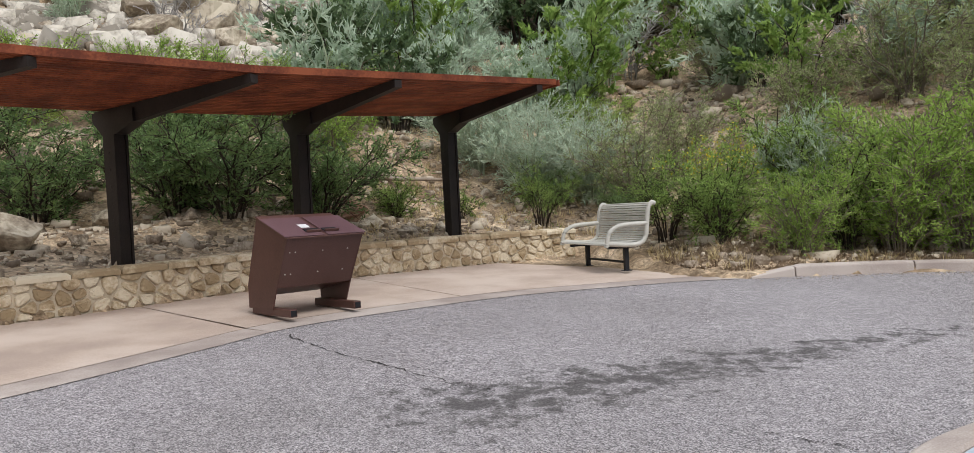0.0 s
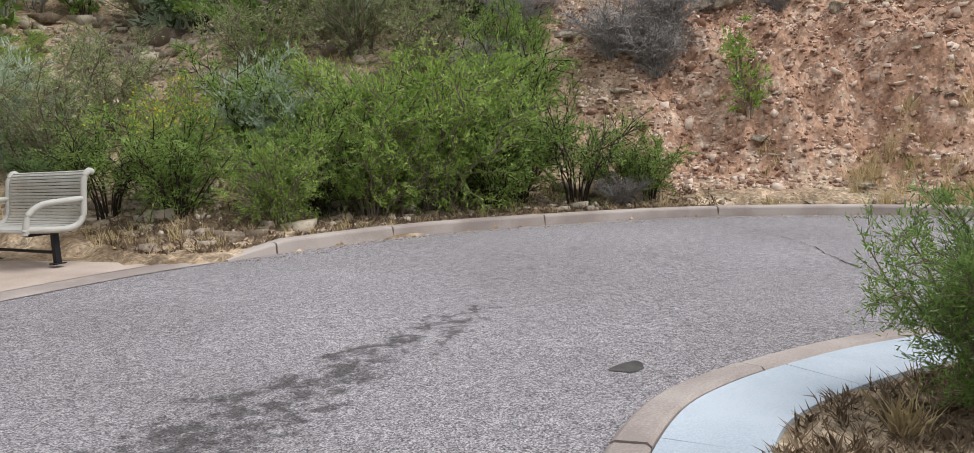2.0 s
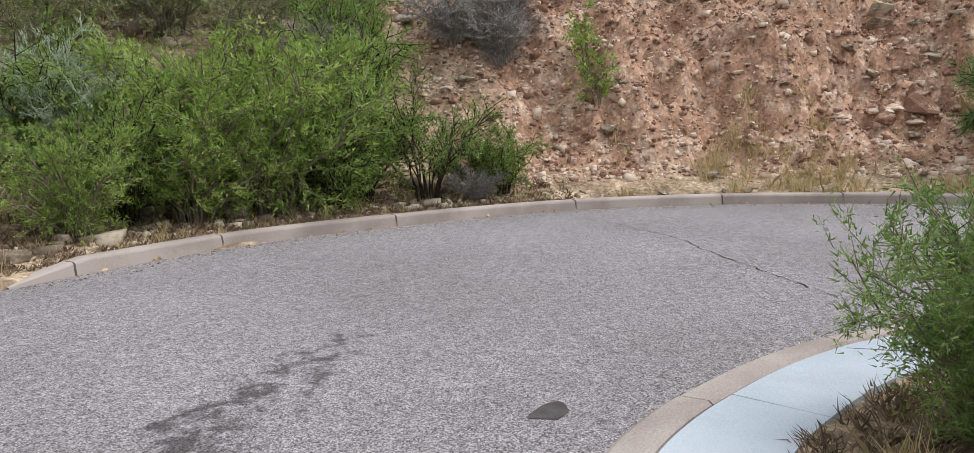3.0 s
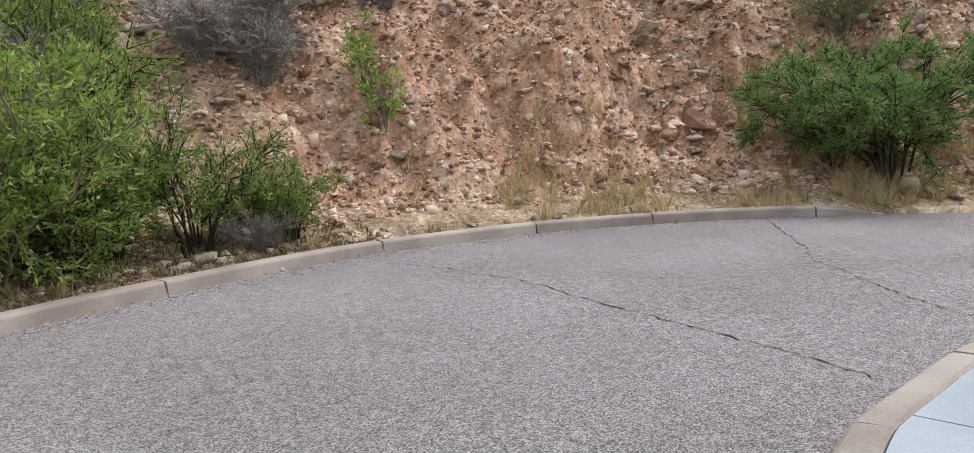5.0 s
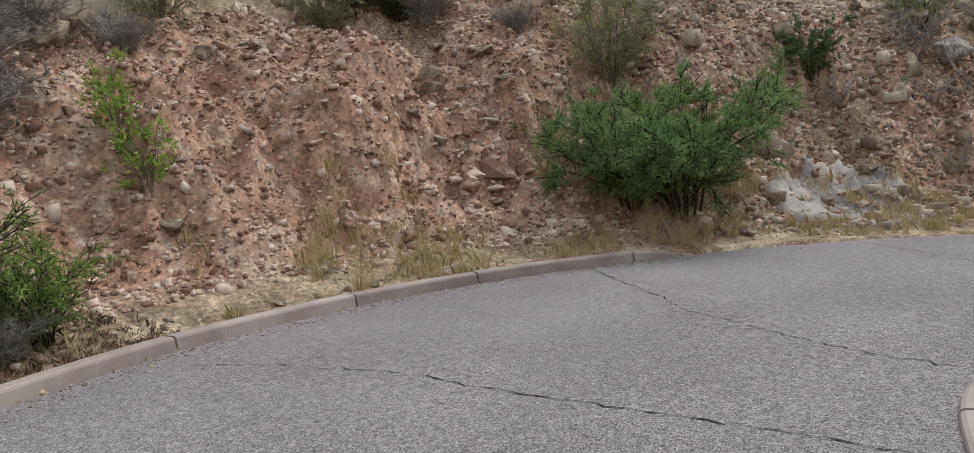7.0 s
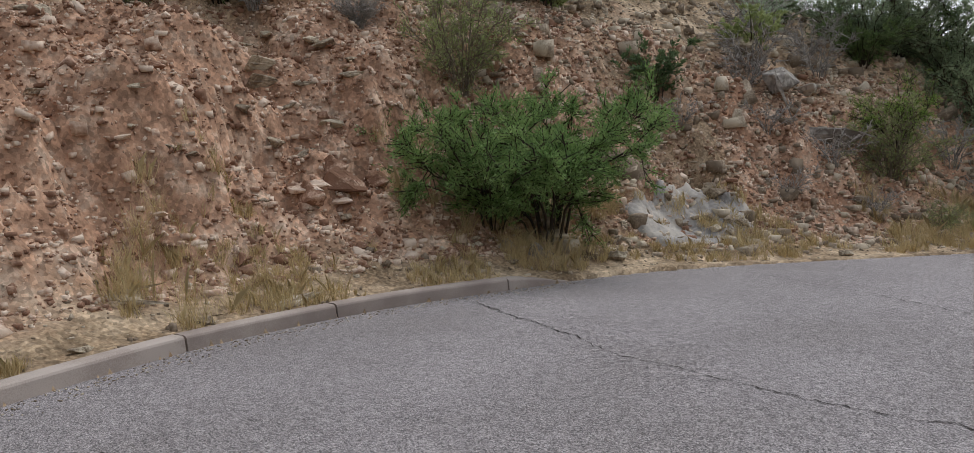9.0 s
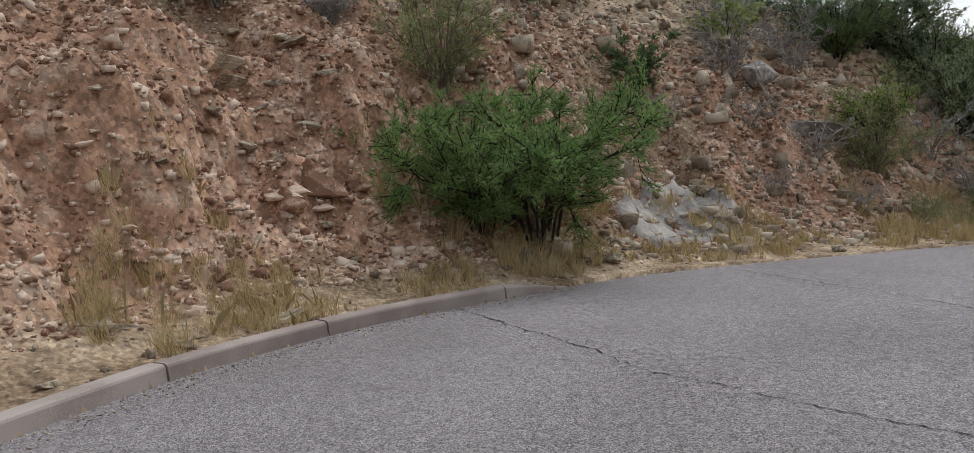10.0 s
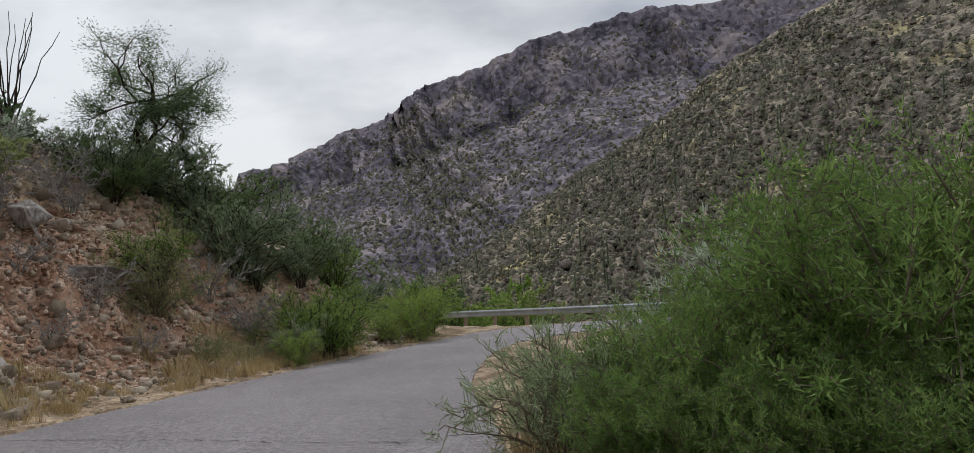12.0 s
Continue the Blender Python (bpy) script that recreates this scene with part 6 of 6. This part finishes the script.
def ridge_sheet(crest, foot, nu, nv, seed, cliff, rough_, long=4.0, high=0.34, calm=1.0):
    """A mountainside between a crest line and a foot line, broken up by ridged noise."""
    cr = np.array(smooth([Vector(p) for p in crest], 24))
    ft = np.array(smooth([Vector(p) for p in foot], 24))
    tu = np.linspace(0, 1, nu)
    cr = np.stack([np.interp(tu, np.linspace(0, 1, len(cr)), cr[:, i]) for i in range(3)], -1)
    ft = np.stack([np.interp(tu, np.linspace(0, 1, len(ft)), ft[:, i]) for i in range(3)], -1)
    v = np.linspace(0, 1, nv)
    fall = v + 0 * v
    hv = np.where(v < cliff, v / max(cliff, 1e-6) * cliff * 2.2, 0)
    drop = np.where(v < cliff, hv, cliff * 2.2 + (v - cliff) * (1 - cliff * 2.2) / (1 - cliff)) if cliff else fall
    P = cr[:, None, :2] * (1 - v[None, :, None]) + ft[:, None, :2] * v[None, :, None]
    Z = cr[:, None, 2] * (1 - drop[None]) + ft[:, None, 2] * drop[None]
    span = np.linalg.norm(cr[-1] - cr[0])
    U = np.broadcast_to(tu[:, None] * span, Z.shape)
    W = np.broadcast_to(v[None] * np.linalg.norm((cr - ft).mean(0)), Z.shape)
    ridged = 1 - np.abs(fbm(U / rough_, W / rough_ / long, 5, seed, 0.6))
    gully = fbm(U / rough_ / 1.6, W / rough_ / 1.8, 6, seed + 3, 0.6)
    amp = rough_ * high * np.where(v < cliff * 1.4, 1.0, calm)[None] if cliff else rough_ * high
    Z = Z + amp * (0.8 * (ridged - 0.6) + 0.7 * gully) * np.clip(v[None] * 4 + 0.3, 0, 1)
    out = unit(np.cross(np.array([0, 0, 1.0]), np.gradient(cr, axis=0)))[:, None, :2]
    P = P + out * (0.9 * amp * fbm(U / rough_ * 2, W / rough_, 5, seed + 9))[..., None]
    back = np.concatenate([P[:, :1] + (P[:, :1] - P[:, 8:9]) * 3, P], 1)
    Zb = np.concatenate([Z[:, :1] - rough_ * 2, Z], 1)
    V = np.concatenate([back, Zb[..., None]], -1)
    m = V.shape[1]
    I, J = np.meshgrid(np.arange(nu - 1), np.arange(m - 1), indexing="ij")
    Q = np.stack([I * m + J, I * m + J + 1, (I + 1) * m + J + 1, (I + 1) * m + J], -1).reshape(-1, 4)
    return V, Q


EYE, AHEAD, ASIDE = Vector((5.76, 7.33, 1.64)), Vector((0.413, -0.911, 0)), Vector((-0.911, -0.413, 0))


def afar(depth, side, up):
    """A place down the canyon: metres ahead, share to the right, share above eye level."""
    return EYE + (AHEAD + ASIDE * side) * depth + Vector((0, 0, depth * up))


crest1 = [afar(430, -0.55, -0.02), afar(430, -0.42, 0.015), afar(425, -0.309, 0.060), afar(422, -0.296, 0.074), afar(420, -0.257, 0.083), afar(415, -0.21, 0.096), afar(412, -0.163, 0.116), afar(408, -0.115, 0.132), afar(404, -0.102, 0.134), afar(402, -0.088, 0.151), afar(398, -0.06, 0.165),
          afar(395, -0.005, 0.182), afar(390, 0.066, 0.208), afar(388, 0.136, 0.226), afar(385, 0.206, 0.240), afar(380, 0.27, 0.242), afar(370, 0.42, 0.26), afar(360, 0.65, 0.29), afar(350, 1.0, 0.32)]
foot1 = [afar(210, -0.75, -0.16), afar(205, -0.3, -0.16), afar(200, -0.1, -0.16), afar(190, 0.1, -0.16), afar(180, 0.3, -0.16), afar(170, 0.7, -0.16), afar(170, 1.2, -0.16)]
V1, Q1 = ridge_sheet(crest1, foot1, 520, 170, 40, 0.13, 17, 4.0, 0.30, 0.42)
tagged(put("mountain_far", raw("mountain_far", V1.reshape(-1, 3), Q1, M_MOUNT)), "purple-grey rocky mountain with cliffs across the canyon", "mountain", kind="structure")
crest2 = [afar(230, -0.30, -0.125), afar(225, -0.16, -0.10), afar(220, -0.069, -0.069), afar(214, -0.021, -0.046), afar(208, 0.052, 0.003), afar(202, 0.132, 0.055), afar(198, 0.172, 0.075), afar(194, 0.235, 0.112), afar(190, 0.293, 0.160), afar(186, 0.364, 0.196), afar(182, 0.435, 0.234), afar(178, 0.60, 0.31), afar(174, 0.8, 0.40), afar(170, 1.1, 0.48)]
foot2 = [afar(95, -0.35, -0.21), afar(85, -0.15, -0.21), afar(76, 0.05, -0.21), afar(70, 0.25, -0.21), afar(66, 0.5, -0.21), afar(64, 0.9, -0.21), afar(64, 1.4, -0.21)]
V2, Q2 = ridge_sheet(crest2, foot2, 460, 200, 60, 0.0, 10, 1.3, 0.17)
tagged(put("mountain_near", raw("mountain_near", V2.reshape(-1, 3), Q2, M_SLOPE)), "brown scrub-covered mountainside across the canyon", "mountain", kind="structure")


def scrub(name, V, n, lo, hi, material, label, seed):
    """Low clumps of scrub on a mountainside, as one piece of stuff: rough little domes."""
    rg = np.random.default_rng(seed)
    a, b = rg.integers(2, V.shape[0] - 2, n), rg.integers(6, V.shape[1] - 2, n)
    c = V[a, b] + rg.normal(0, 0.6, (n, 3)) * np.array([1, 1, 0])
    r = rg.uniform(lo, hi, n)
    k = 4
    ang = np.linspace(0, 2 * np.pi, k, endpoint=False)
    low = np.stack([np.cos(ang), np.sin(ang), 0 * ang - 0.5], -1)
    up = np.stack([0.65 * np.cos(ang + 0.4), 0.65 * np.sin(ang + 0.4), 0 * ang + 0.55], -1)
    dome = np.concatenate([low, up, [[0, 0, 0.85]]])
    v = c[:, None] + dome[None] * rg.uniform(0.65, 1.3, (n, 9, 3)) * r[:, None, None]
    f = []
    for i in range(k):
        j = (i + 1) % k
        f += [(i, j, k + j), (i, k + j, k + i), (k + i, k + j, 8)]
    faces = (np.arange(n)[:, None, None] * 9 + np.array(f)[None]).reshape(-1, 3)
    tagged(put(name, raw(name, v.reshape(-1, 3), faces, material)), label, "scrub", kind="stuff")


scrub("scrub_near", V2, 30000, 0.2, 0.62, L_SCRUB, "dark green desert scrub dotted over the mountainside", 61)
scrub("scrub_far", V1, 22000, 0.3, 1.0, L_SCRUB, "dark scrub dotted over the far mountain", 62)
rg = np.random.default_rng(63)
a, b = rg.integers(2, V2.shape[0] - 2, 18000), rg.integers(4, V2.shape[1] - 2, 18000)
scatter_stones("mountain_stones", V2[a, b] + rg.normal(0, 0.5, (18000, 3)) * np.array([1, 1, 0]), np.clip(rg.lognormal(-0.85, 0.5, 18000), 0.15, 1.6), M_MOUNTSTONE, "weathered rocks over the mountainside", 64)
n = 130
a, b = rg.integers(40, V2.shape[0] - 5, n), rg.integers(15, V2.shape[1] - 10, n)
base = V2[a, b]
V, F = tube_arrays([np.array([p - np.array([0, 0, 0.5]), p + np.array([0, 0, h * 0.6]), p + np.array([0, 0, h])]) for p, h in zip(base, rg.uniform(1.6, 4.0, n))], [np.array([0.10, 0.12, 0.07])] * n, 5)
tagged(put("saguaros", raw("saguaros", V, F, L_CACTUS)), "tall saguaro cacti standing over the mountainside", "cactus", kind="stuff")
